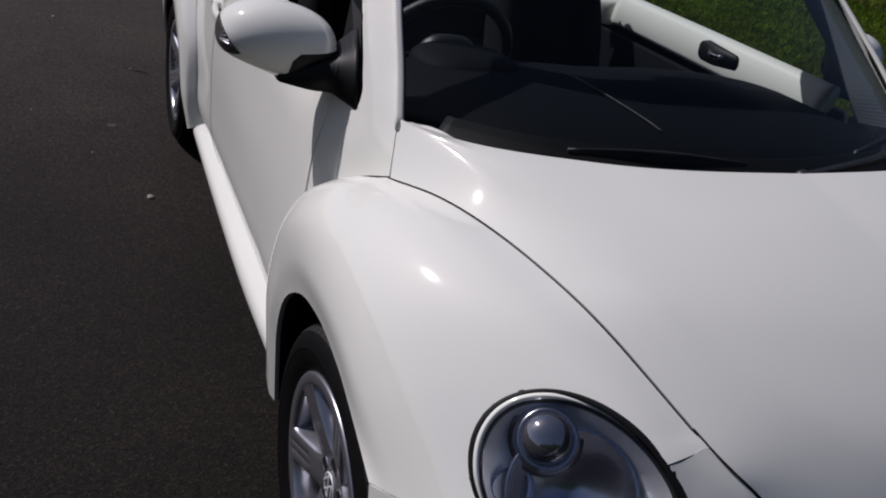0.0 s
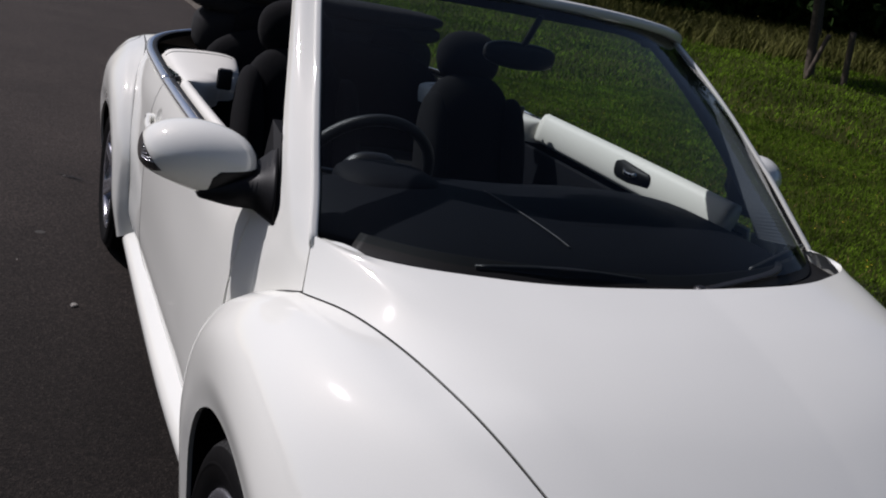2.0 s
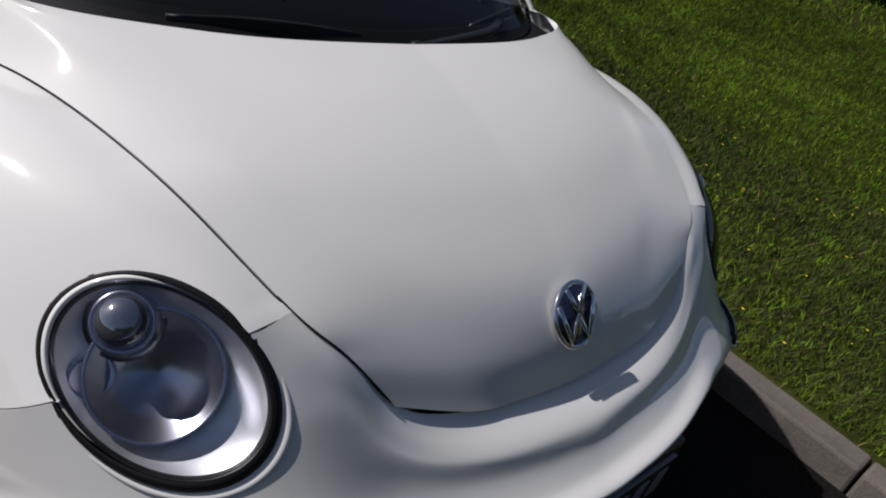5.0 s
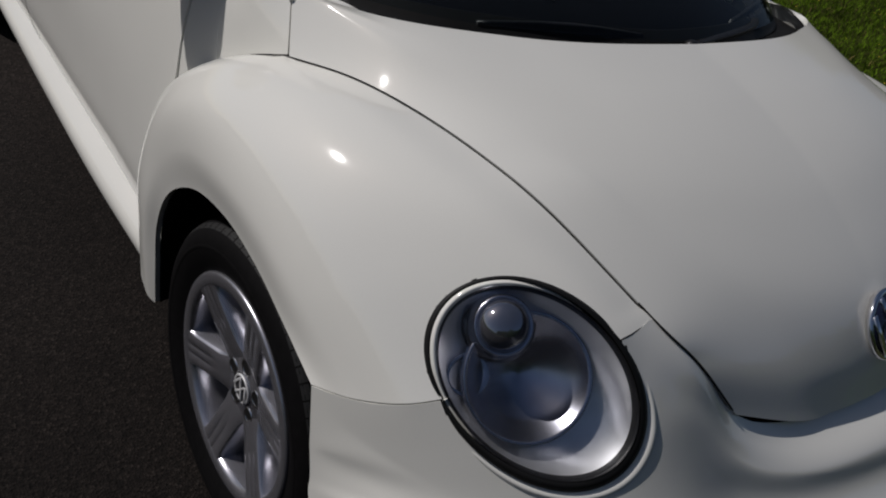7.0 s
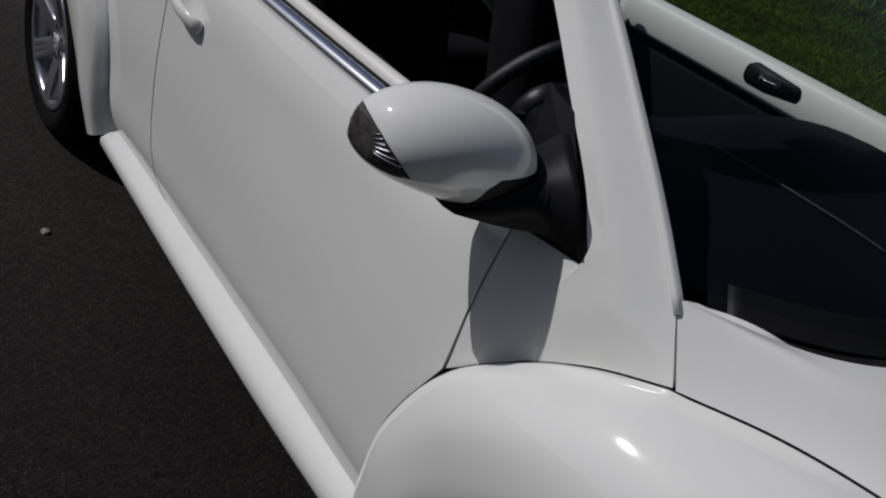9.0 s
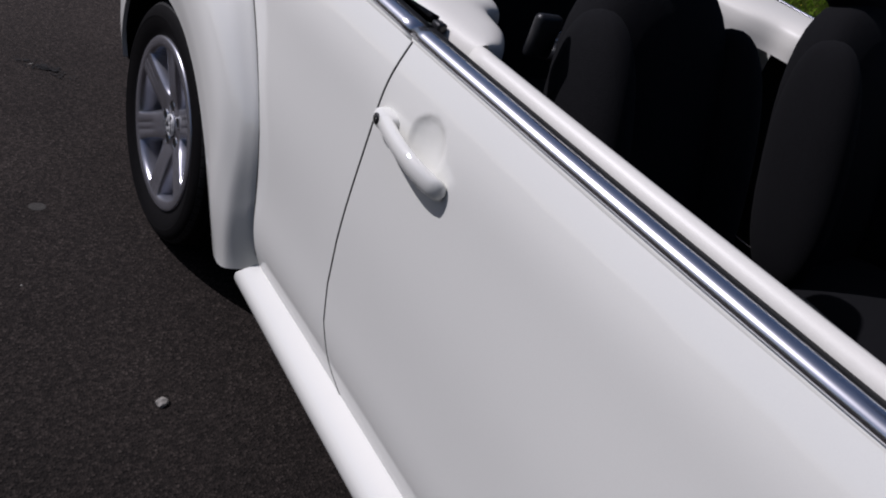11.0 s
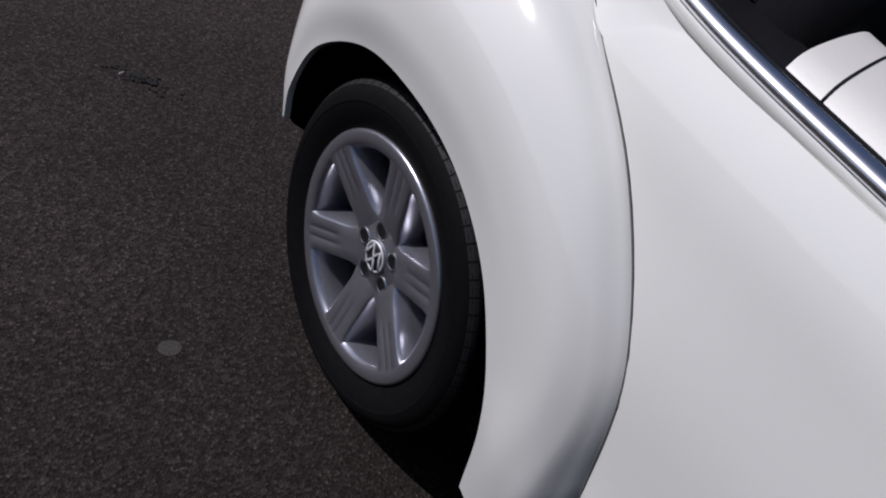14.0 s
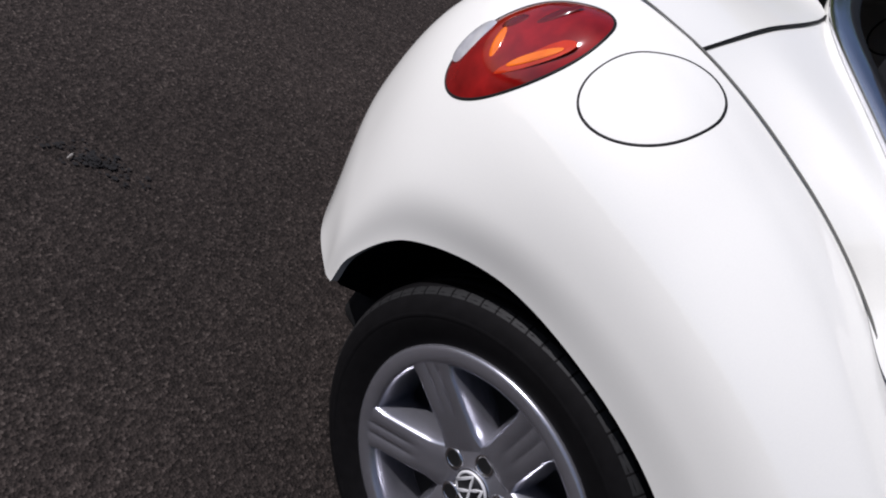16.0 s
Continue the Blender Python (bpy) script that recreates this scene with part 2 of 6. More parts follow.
def blob(rx, ry, rz, at, p=2.0, nu=32, nv=20, turn=None):
    """A rounded cushion-like body: a superellipsoid."""
    def pw(v, e):
        return math.copysign(abs(v) ** e, v)
    verts, faces = [], []
    e = 2.0 / p
    for j in range(nv + 1):
        b = -math.pi / 2 + math.pi * j / nv
        for i in range(nu):
            a = 2 * math.pi * i / nu
            verts.append((rx * pw(math.cos(b), e) * pw(math.cos(a), e), ry * pw(math.cos(b), e) * pw(math.sin(a), e), rz * pw(math.sin(b), e)))
    for j in range(nv):
        for i in range(nu):
            faces.append((j * nu + i, j * nu + (i + 1) % nu, (j + 1) * nu + (i + 1) % nu, (j + 1) * nu + i))
    bm = mesh_of(verts, faces)
    bmesh.ops.remove_doubles(bm, verts=bm.verts[:], dist=1e-5)
    if turn is not None:
        bmesh.ops.transform(bm, matrix=turn, verts=bm.verts[:])
    bmesh.ops.translate(bm, vec=at, verts=bm.verts[:])
    return bm


def mirrored(bm):
    """The same for the car's left side."""
    for v in bm.verts:
        v.co.x *= -1
    bmesh.ops.reverse_faces(bm, faces=bm.faces[:])
    return bm


# ---- ground, road, kerb and verge ----
def verge_height(x, y):
    """The verge rises away from the kerb."""
    far = np.clip(x - 1.50, 0, None)
    return 0.10 + 0.086 * np.minimum(far, 40) + 0.02 * np.sin(0.9 * x + 0.6 * y) * np.clip(far / 3, 0, 1) + 0.015 * np.sin(2.3 * y - 0.7 * x) * np.clip(far / 2, 0, 1)


def tarmac():
    m = bpy.data.materials.new("tarmac")
    m.use_nodes = True
    n, l = m.node_tree.nodes, m.node_tree.links
    p = n["Principled BSDF"]
    at = n.new("ShaderNodeTexCoord").outputs["Object"]
    cells = n.new("ShaderNodeTexVoronoi")
    cells.inputs["Scale"].default_value = 190
    l.new(at, cells.inputs["Vector"])
    ramp = n.new("ShaderNodeValToRGB")
    ramp.color_ramp.elements[0].position, ramp.color_ramp.elements[0].color = 0.0, (0.0074, 0.0059, 0.0051, 1)
    ramp.color_ramp.elements[1].position, ramp.color_ramp.elements[1].color = 1.0, (0.046, 0.0375, 0.0325, 1)
    e = ramp.color_ramp.elements.new(0.62)
    e.color = (0.0186, 0.0148, 0.0129, 1)
    e = ramp.color_ramp.elements.new(0.93)
    e.color = (0.0300, 0.0238, 0.0206, 1)
    chip = n.new("ShaderNodeSeparateColor")
    l.new(cells.outputs["Color"], chip.inputs["Color"])
    l.new(chip.outputs["Red"], ramp.inputs["Fac"])
    broad = n.new("ShaderNodeTexNoise")
    broad.inputs["Scale"].default_value, broad.inputs["Detail"].default_value = 1.3, 5
    l.new(at, broad.inputs["Vector"])
    span = n.new("ShaderNodeMapRange")
    span.inputs["From Min"].default_value, span.inputs["From Max"].default_value = 0.3, 0.7
    span.inputs["To Min"].default_value, span.inputs["To Max"].default_value = 0.72, 0.98
    l.new(broad.outputs["Fac"], span.inputs["Value"])
    mix = n.new("ShaderNodeMix")
    mix.data_type, mix.blend_type = "RGBA", "MULTIPLY"
    mix.inputs["Factor"].default_value = 1.0
    l.new(ramp.outputs["Color"], mix.inputs["A"])
    l.new(span.outputs["Result"], mix.inputs["B"])
    # brightness put into the road colour along y: dark at the front, paler behind
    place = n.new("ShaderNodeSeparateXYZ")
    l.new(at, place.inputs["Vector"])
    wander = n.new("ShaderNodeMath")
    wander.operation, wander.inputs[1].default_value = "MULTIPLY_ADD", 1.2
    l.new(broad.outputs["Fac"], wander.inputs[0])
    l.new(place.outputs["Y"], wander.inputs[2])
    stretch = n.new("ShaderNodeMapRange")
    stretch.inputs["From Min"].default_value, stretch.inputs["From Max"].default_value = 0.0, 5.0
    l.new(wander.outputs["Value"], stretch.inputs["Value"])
    toned = n.new("ShaderNodeValToRGB")
    toned.color_ramp.interpolation = "B_SPLINE"
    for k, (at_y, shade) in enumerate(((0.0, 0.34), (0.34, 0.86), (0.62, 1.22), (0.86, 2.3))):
        e = toned.color_ramp.elements[k] if k < 2 else toned.color_ramp.elements.new(at_y)
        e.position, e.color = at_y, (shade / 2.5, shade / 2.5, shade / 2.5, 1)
    l.new(stretch.outputs["Result"], toned.inputs["Fac"])
    toned_road = n.new("ShaderNodeMix")
    toned_road.data_type, toned_road.blend_type = "RGBA", "MULTIPLY"
    toned_road.inputs["Factor"].default_value = 1.0
    l.new(mix.outputs["Result"], toned_road.inputs["A"])
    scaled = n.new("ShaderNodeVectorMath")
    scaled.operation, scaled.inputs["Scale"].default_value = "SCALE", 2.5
    l.new(toned.outputs["Color"], scaled.inputs[0])
    l.new(scaled.outputs["Vector"], toned_road.inputs["B"])
    l.new(toned_road.outputs["Result"], p.inputs["Base Color"])
    p.inputs["Roughness"].default_value, p.inputs["Specular IOR Level"].default_value = 0.9, 0.15
    fine = n.new("ShaderNodeTexNoise")
    fine.inputs["Scale"].default_value, fine.inputs["Detail"].default_value = 60, 6
    l.new(at, fine.inputs["Vector"])
    add = n.new("ShaderNodeMath")
    add.operation = "ADD"
    l.new(cells.outputs["Distance"], add.inputs[0])
    l.new(fine.outputs["Fac"], add.inputs[1])
    b = n.new("ShaderNodeBump")
    b.inputs["Strength"].default_value, b.inputs["Distance"].default_value = 0.6, 0.004
    l.new(add.outputs["Value"], b.inputs["Height"])
    l.new(b.outputs["Normal"], p.inputs["Normal"])
    return m


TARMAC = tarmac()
CONCRETE = material("kerb_concrete", (0.135, 0.117, 0.095), 0.9, grain=0.18, grain_scale=120, stain=0.25, stain_scale=4, bump=0.6, bump_scale=250)
SOIL = material("turf", (0.030, 0.036, 0.006), 0.95, grain=0.35, grain_scale=14, stain=0.3, stain_scale=0.7, bump=0.9, bump_scale=90)
BLADE = material("grass_blades", (0.080, 0.142, 0.007), 0.8, vary=0.6, grain=0.45, grain_scale=3.5, stain=0.35, stain_scale=0.7)
NEAR_BLADE = material("near_grass", (0.042, 0.050, 0.009), 0.85, vary=0.6, grain=0.45, grain_scale=4, stain=0.4, stain_scale=0.9)
DRY = material("dry_grass", (0.17, 0.13, 0.045), 0.7, vary=0.4)
SEEDY = material("seeding_grass", (0.085, 0.085, 0.022), 0.7, vary=0.5, stain=0.3, stain_scale=0.6)
YELLOW = material("yellow_petals", (0.75, 0.55, 0.03), 0.6)
BARK = material("bark", (0.075, 0.058, 0.042), 0.9, grain=0.3, grain_scale=30, bump=0.9, bump_scale=45)
STAKE = material("weathered_wood", (0.12, 0.10, 0.072), 0.85, grain=0.25, grain_scale=25, stain=0.2, stain_scale=5, bump=0.5, bump_scale=80)
LEAF = material("tree_leaves", (0.045, 0.090, 0.014), 0.8, vary=0.5)
DARK_LEAF = material("hedge_and_backlit_leaves", (0.022, 0.045, 0.010), 0.8, vary=0.5)
FAR_LEAF = material("far_leaves", (0.045, 0.075, 0.02), 0.8, vary=0.5)
for leafy in (BLADE, DRY, SEEDY, LEAF, DARK_LEAF, FAR_LEAF, SOIL):
    leafy.node_tree.nodes["Principled BSDF"].inputs["Specular IOR Level"].default_value = 0.08
STONE = material("pale_stone", (0.30, 0.28, 0.25), 0.85, grain=0.3, grain_scale=60, bump=0.4, bump_scale=90)


def flat_grid(xs, ys, height):
    xs, ys = np.asarray(xs), np.asarray(ys)
    gx, gy = np.meshgrid(xs, ys, indexing="ij")
    gz = height(gx, gy)
    verts = np.stack([gx, gy, gz], -1).reshape(-1, 3)
    idx = np.arange(len(verts)).reshape(gx.shape)
    quads = np.stack([idx[:-1, :-1], idx[1:, :-1], idx[1:, 1:], idx[:-1, 1:]], -1).reshape(-1, 4)
    me = bpy.data.meshes.new("sheet")
    me.from_pydata(verts.tolist(), [], quads.tolist())
    me.shade_smooth()
    return me


def ground_height(x, y):
    return np.where(x < 1.48, -0.03, verge_height(x, y))


def build_ground():
    xs = np.r_[-400, -100, -30, -13, 1.28, 1.42, np.arange(1.51, 12, 0.35), np.arange(12, 45, 2.0), 60, 100, 200, 400]
    ys = np.r_[-400, -150, -60, -30, np.arange(-12, 26, 0.5), 30, 45, 60, 90, 150, 400]
    me = flat_grid(xs, ys, ground_height)
    me.materials.append(SOIL)
    tagged(new("ground", me), "mown green verge rising behind the kerb", "ground", kind="structure")
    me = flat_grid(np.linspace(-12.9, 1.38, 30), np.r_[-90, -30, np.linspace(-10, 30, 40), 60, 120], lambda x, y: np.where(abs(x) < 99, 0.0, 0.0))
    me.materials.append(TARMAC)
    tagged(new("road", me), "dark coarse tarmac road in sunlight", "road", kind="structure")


build_ground()


def build_kerb():
    k = tagged(new("kerb"), "weathered concrete kerb along the grass verge", "kerb", kind="structure")
    rng = random.Random(5)
    first = None
    for i in range(28):
        y = -7 + i * 0.915
        if first is None:
            bm = box(0.125, 0.905, 0.26, (0, 0, 0), 0.012)
            ob = part("kerbstone", bm, CONCRETE, k, smooth=False)
            first = ob
        else:
            ob = new("kerbstone", first.data)
            ob.parent = k
        ob.location = (1.443 + rng.uniform(-0.004, 0.004), y, -0.03 + rng.uniform(-0.004, 0.004))


build_kerb()


def tufts(name, count, region, height, width, mat, label, category, seed, keep=None):
    """Very many blades as one object: each blade a bent strip of two faces."""
    rng = np.random.default_rng(seed)
    x0, x1, y0, y1 = region
    x, y = rng.uniform(x0, x1, count), rng.uniform(y0, y1, count)
    if keep is not None:
        ok = keep(x, y, rng)
        x, y = x[ok], y[ok]
    n = len(x)
    z = verge_height(x, y) - 0.005
    a = rng.uniform(0, 2 * np.pi, n)
    h = height * rng.uniform(0.45, 1.25, n)
    w = width * rng.uniform(0.6, 1.4, n)
    lean = h * rng.uniform(0.2, 1.1, n)
    la = rng.uniform(0, 2 * np.pi, n)
    base = np.stack([x, y, z], 1)
    across = np.stack([np.cos(a) * w, np.sin(a) * w, 0 * a], 1)
    bend = np.stack([np.cos(la) * lean, np.sin(la) * lean, 0 * la], 1)
    up = np.stack([0 * h, 0 * h, h], 1)
    verts = np.stack([base - across, base + across, base + 0.35 * bend + 0.6 * up + 0.75 * across, base + 0.35 * bend + 0.6 * up - 0.75 * across, base + bend + up], 1)
    i = np.arange(n)[:, None] * 5
    faces = np.concatenate([i + [0, 1, 2, 3]], 0).tolist() + np.concatenate([i + [3, 2, 4]], 0).tolist()
    me = bpy.data.meshes.new(name)
    me.from_pydata(verts.reshape(-1, 3).tolist(), [], faces)
    me.materials.append(mat)
    return tagged(new(name, me), label, category, kind="stuff")


tufts("grass", 230000, (1.52, 7.5, -3.0, 8.0), 0.040, 0.0024, BLADE, "short mown green grass blades on the verge", "grass", 1)
# the strip beside the kerb gets darker, browner blades
tufts("grass", 60000, (1.52, 3.4, -2.6, 3.5), 0.044, 0.0022, NEAR_BLADE, "short darker brownish grass blades beside the kerb", "grass", 12)
tufts("grass", 90000, (7.5, 24, -2.0, 24.0), 0.08, 0.007, BLADE, "short mown green grass further up the verge", "grass", 2)
tufts("grass", 40000, (1.52, 7.5, 8.0, 24.0), 0.07, 0.006, BLADE, "short mown green grass further along the verge", "grass", 13)
tufts("dry_grass", 9000, (1.5, 9, -3.0, 9.0), 0.045, 0.0024, DRY, "dry straw coloured blades among the grass", "grass", 3)
tufts("long_grass", 42000, (12, 34, 9, 36), 0.55, 0.012, SEEDY, "long unmown grass gone to seed under the trees", "grass", 4,
      keep=lambda x, y, rng: x * 0.55 + y * 0.83 > 19 + 1.2 * np.sin(x) + rng.uniform(-0.8, 0.8, len(x)))


def flowers():
    rng = np.random.default_rng(8)
    n = 800
    x, y = rng.uniform(1.6, 8, n), rng.uniform(-2, 8, n)
    verts, faces = [], []
    for px, py in zip(x, y):
        z, r = float(verge_height(px, py)) + rng.uniform(0.03, 0.06), rng.uniform(0.004, 0.008)
        b = len(verts)
        verts += [(px + r * math.cos(a), py + r * math.sin(a), z + 0.002 * math.sin(3 * a)) for a in np.linspace(0, 2 * math.pi, 6, endpoint=False)]
        faces.append(tuple(range(b, b + 6)))
    me = bpy.data.meshes.new("flowers")
    me.from_pydata(verts, [], faces)
    me.materials.append(YELLOW)
    tagged(new("wild_flowers", me), "scattered small yellow flowers in the grass", "flowers", kind="stuff")


flowers()


def crown(name, centre, radius, count, size, mat, parent, seed, flat=0.8):
    """Leaves in uneven clumps round a centre."""
    rng = np.random.default_rng(seed)
    clumps = rng.normal(0, 1, (26, 3))
    clumps *= (rng.uniform(0.3, 1.0, 26) / np.linalg.norm(clumps, axis=1))[:, None] * radius * np.array([1, 1, flat])
    k = rng.integers(0, 26, count)
    pos = clumps[k] + rng.normal(0, 0.20, (count, 3)) * radius
    pos += np.array(centre)
    d1 = rng.normal(0, 1, (count, 3))
    d1 /= np.linalg.norm(d1, axis=1)[:, None]
    d2 = np.cross(d1, rng.normal(0, 1, (count, 3)))
    d2 /= np.linalg.norm(d2, axis=1)[:, None]
    s = size * rng.uniform(0.6, 1.4, (count, 1))
    verts = np.stack([pos - d1 * s, pos + d2 * s * 0.45, pos + d1 * s, pos - d2 * s * 0.45], 1).reshape(-1, 3)
    me = bpy.data.meshes.new(name)
    me.from_pydata(verts.tolist(), [], (np.arange(count)[:, None] * 4 + np.arange(4)).tolist())
    me.materials.append(mat)
    ob = new(name, me)
    ob.parent = parent
    return ob


def limb(points, r0, r1, n=9):
    pts = spline(points, np.linspace(0, 1, 10))
    verts, faces = [], []
    for i, p in enumerate(pts):
        r = r0 + (r1 - r0) * i / 9
        for k in range(n):
            a = 2 * math.pi * k / n
            verts.append((p[0] + r * math.cos(a), p[1] + r * math.sin(a), p[2]))
    for i in range(9):
        for k in range(n):
            faces.append((i * n + k, i * n + (k + 1) % n, (i + 1) * n + (k + 1) % n, (i + 1) * n + k))
    return mesh_of(verts, faces)


LEAN = (-0.15, -0.15, 0.0)


def tree(x, y, height, radius, trunk, seed, label, leaves=2600, leaf=0.085):
    z = float(verge_height(x, y)) - 0.05
    rng = random.Random(seed)
    t = tagged(new("tree"), label, "tree", group="young trees on the verge")
    t.location, t.rotation_euler = (x, y, z), LEAN
    bms = [limb([(0, 0, 0), (rng.uniform(-0.06, 0.06), 0.02, height * 0.3), (rng.uniform(-0.1, 0.1), rng.uniform(-0.1, 0.1), height * 0.62), (0.05, 0, height * 0.9)], trunk, trunk * 0.35)]
    for k in range(7):
        a, h = k * 2.4 + rng.uniform(-0.4, 0.4), height * (0.38 + 0.07 * k)
        out = radius * rng.uniform(0.5, 0.85)
        bms.append(limb([(0, 0, h), (out * 0.4 * math.cos(a), out * 0.4 * math.sin(a), h + 0.25 * out), (out * math.cos(a), out * math.sin(a), h + 0.7 * out)], trunk * 0.42, trunk * 0.1, 6))
    part("trunk", joined(*bms), BARK, t)
    crown("crown", (0, 0, height * 0.72), radius, leaves, leaf, LEAF, t, seed, 0.95)
    return t


tree(13.6, 10.7, 6.0, 1.9, 0.11, 11, "young tree with slender dark trunk tied to a stake", 7000, 0.13)
low_tree = tree(9.75, 3.25, 3.6, 1.2, 0.05, 12, "young leafy tree held between low wooden stakes", 5000, 0.07)
# the low leaves' backlit shade is put in as the darker leaf colour
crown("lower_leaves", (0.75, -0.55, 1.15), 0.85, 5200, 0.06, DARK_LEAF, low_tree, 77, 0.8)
tree(19.5, 9.0, 6.5, 2.4, 0.12, 13, "leafy broad tree standing in long grass", 6000, 0.12)
tree(22.0, 17.5, 7.5, 2.8, 0.14, 14, "leafy broad tree standing in long grass", 6000, 0.12)
tree(13.0, 21.5, 7.0, 2.6, 0.13, 15, "leafy broad tree standing in long grass", 6000, 0.12)


def stake(x, y, height, r, lean=(0, 0), name="wooden_stake", mat=None):
    z = float(verge_height(x, y)) - 0.08
    top = (lean[0], lean[1], height + 0.08)
    bm = limb([(0, 0, 0), (top[0] * 0.5, top[1] * 0.5, top[2] * 0.5), top], r, r * 0.92, 10)
    rim = [v for v in bm.verts if abs(v.co.z - top[2]) < 1e-4]
    cap = bmesh.ops.contextual_create(bm, geom=rim)["faces"]
    ob = part(name, bm, mat or STAKE, None, smooth=True)
    ob.location = (x, y, z)
    return tagged(ob, "round weathered wooden stake driven into the grass", "stake", group="stakes round the young trees")


stake(8.86, 3.40, 0.60, 0.060, (-0.02, 0.02))
stake(8.20, 2.88, 0.64, 0.066, (-0.13, 0.13))
stake(8.62, 3.02, 0.50, 0.045, (-0.08, 0.08))
stake(9.20, 2.60, 0.68, 0.062, (-0.14, 0.15), mat=BARK)
stake(13.05, 10.35, 0.95, 0.05, (0.25, 0.0), mat=BARK)
stake(13.5, 9.75, 1.05, 0.07, (-0.15, 0.12), mat=BARK)
bm = sweep([(8.62, 3.15, 1.10), (8.85, 2.98, 1.20), (9.10, 2.76, 1.30)], rounded(0.03, 0.06, 0.01))
tagged(part("tie_rail", bm, BARK), "dark wooden rail tied between the stakes", "rail")


def hedge():
    h = tagged(new("hedgerow"), "dense dark green hedgerow of shrubs behind the verge", "hedge", kind="stuff")
    rng = np.random.default_rng(21)
    for k in range(17):
        a = k / 16
        x, y = 10 + 26 * a + rng.uniform(-1, 1), 30 - 24 * a * a + rng.uniform(-1, 1)
        crown("shrub", (x, y, float(verge_height(x, y)) + 1.6), 2.6, 4200, 0.24, DARK_LEAF, h, 40 + k, 0.9)
    return h


hedge()


def unseen_tree_belt():
    """Unseen trees ahead and a low row across the road, added for the reflections."""
    h = tagged(new("unseen_tree_belt"), "unseen belt of leafy trees ahead and across the road, added for reflections", "trees", kind="stuff")
    rng = np.random.default_rng(31)
    for k in range(12):
        x, y = -34 + 6.2 * k + rng.uniform(-1, 1), -27 + rng.uniform(-2, 2)
        crown("leaves", (x, y, 6.0), 5.2, 2600, 0.55, FAR_LEAF, h, 60 + k, 1.1)
    for k in range(11):
        x, y = -30 + rng.uniform(-2, 2), -22 + 6.0 * k + rng.uniform(-1, 1)
        crown("leaves", (x, y, 0.9), 3.4, 2400, 0.40, FAR_LEAF, h, 90 + k, 0.3)
    return h


unseen_tree_belt()


def loose_stones():
    rng = random.Random(3)
    for x, y, r in ((-0.985, 1.87, 0.013), (-1.9, 1.2, 0.006), (-1.65, 0.75, 0.006), (-1.18, 2.3, 0.003), (-1.42, 2.77, 0.003), (-2.1, 3.6, 0.006), (-1.35, 4.4, 0.01), (-1.6, 0.35, 0.006)):
        bm = bmesh.new()
        bmesh.ops.create_icosphere(bm, subdivisions=2, radius=r)
        for v in bm.verts:
            v.co *= 1 + 0.35 * noise.noise(v.co * 90 + Vector((x, y, 0)) * 7)
            v.co.z *= 0.6
        ob = part("stone", bm, STONE, smooth=False)
        ob.location = (x, y, r * 0.4)
        tagged(ob, "small pale stone lying on the tarmac", "stone", group="loose stones on the road")


loose_stones()
bm = bmesh.new()
bmesh.ops.create_circle(bm, cap_ends=True, radius=0.024, segments=24)
disc = part("gum_spot", bm, material("trodden_gum", (0.042, 0.038, 0.033), 0.85, grain=0.35, grain_scale=120, bump=0.5))
disc.location, disc.scale = (-1.092, 2.615, 0.0015), (0.9, 0.75, 1)
tagged(disc, "pale flattened gum spot on the tarmac", "stain")


# A dark scuff with a pale fleck on the tarmac: many small flakes of bitumen.
rng = random.Random(9)
verts, faces = [], []
for k in range(170):
    a, d = rng.uniform(0, 2 * math.pi), min(1.0, abs(rng.gauss(0, 0.5)))
    x, y, r = 0.11 * d * math.cos(a), 0.04 * d * math.sin(a), rng.uniform(0.0015, 0.0055)
    ring_points = [(x + r * rng.uniform(0.5, 1.5) * math.cos(t), y + r * rng.uniform(0.5, 1.2) * math.sin(t), 0.0003 * (k % 9)) for t in np.linspace(0, 2 * math.pi, 6, endpoint=False)]
    faces.append(tuple(range(len(verts), len(verts) + 6)))
    verts += ring_points
scuff = part("scuff_mark", mesh_of(verts, faces), material("scuffed_bitumen", (0.008, 0.0072, 0.0072), 0.85, grain=0.4, grain_scale=60))
scuff.location, scuff.rotation_euler = (-0.925, 3.435, 0.003), (0, 0, 2.35)
tagged(scuff, "dark scuffed patch on the tarmac", "stain", kind="stuff")
bm = bmesh.new()
bmesh.ops.create_icosphere(bm, subdivisions=1, radius=0.007)
bmesh.ops.scale(bm, vec=(1.6, 0.4, 0.3), verts=bm.verts[:])
fleck = part("litter_fleck", bm, STONE, smooth=False)
fleck.location, fleck.rotation_euler = (-0.965, 3.452, 0.006), (0, 0, 0.6)
tagged(fleck, "small pale fleck of litter on the tarmac", "litter")


# ---- the car: front at -y, its right side at -x ----
car = tagged(new("convertible_car"), "white convertible car with the roof folded down, parked at the kerb", "car")

# Head lamp: an oval set in the front wing.
LAMP_C = np.array((-0.684, -0.481, 0.736))
LAMP_A = np.array((-0.541, 0.754, 0.372))
LAMP_A /= np.linalg.norm(LAMP_A)
LAMP_B = np.array((0.705, 0.167, 0.689))
LAMP_B -= LAMP_A * (LAMP_A @ LAMP_B)
LAMP_B /= np.linalg.norm(LAMP_B)
LAMP_N = np.cross(LAMP_A, LAMP_B)
LAMP_N *= -np.sign(LAMP_N[1])
LAMP_RA, LAMP_RB = 0.157, 0.1113


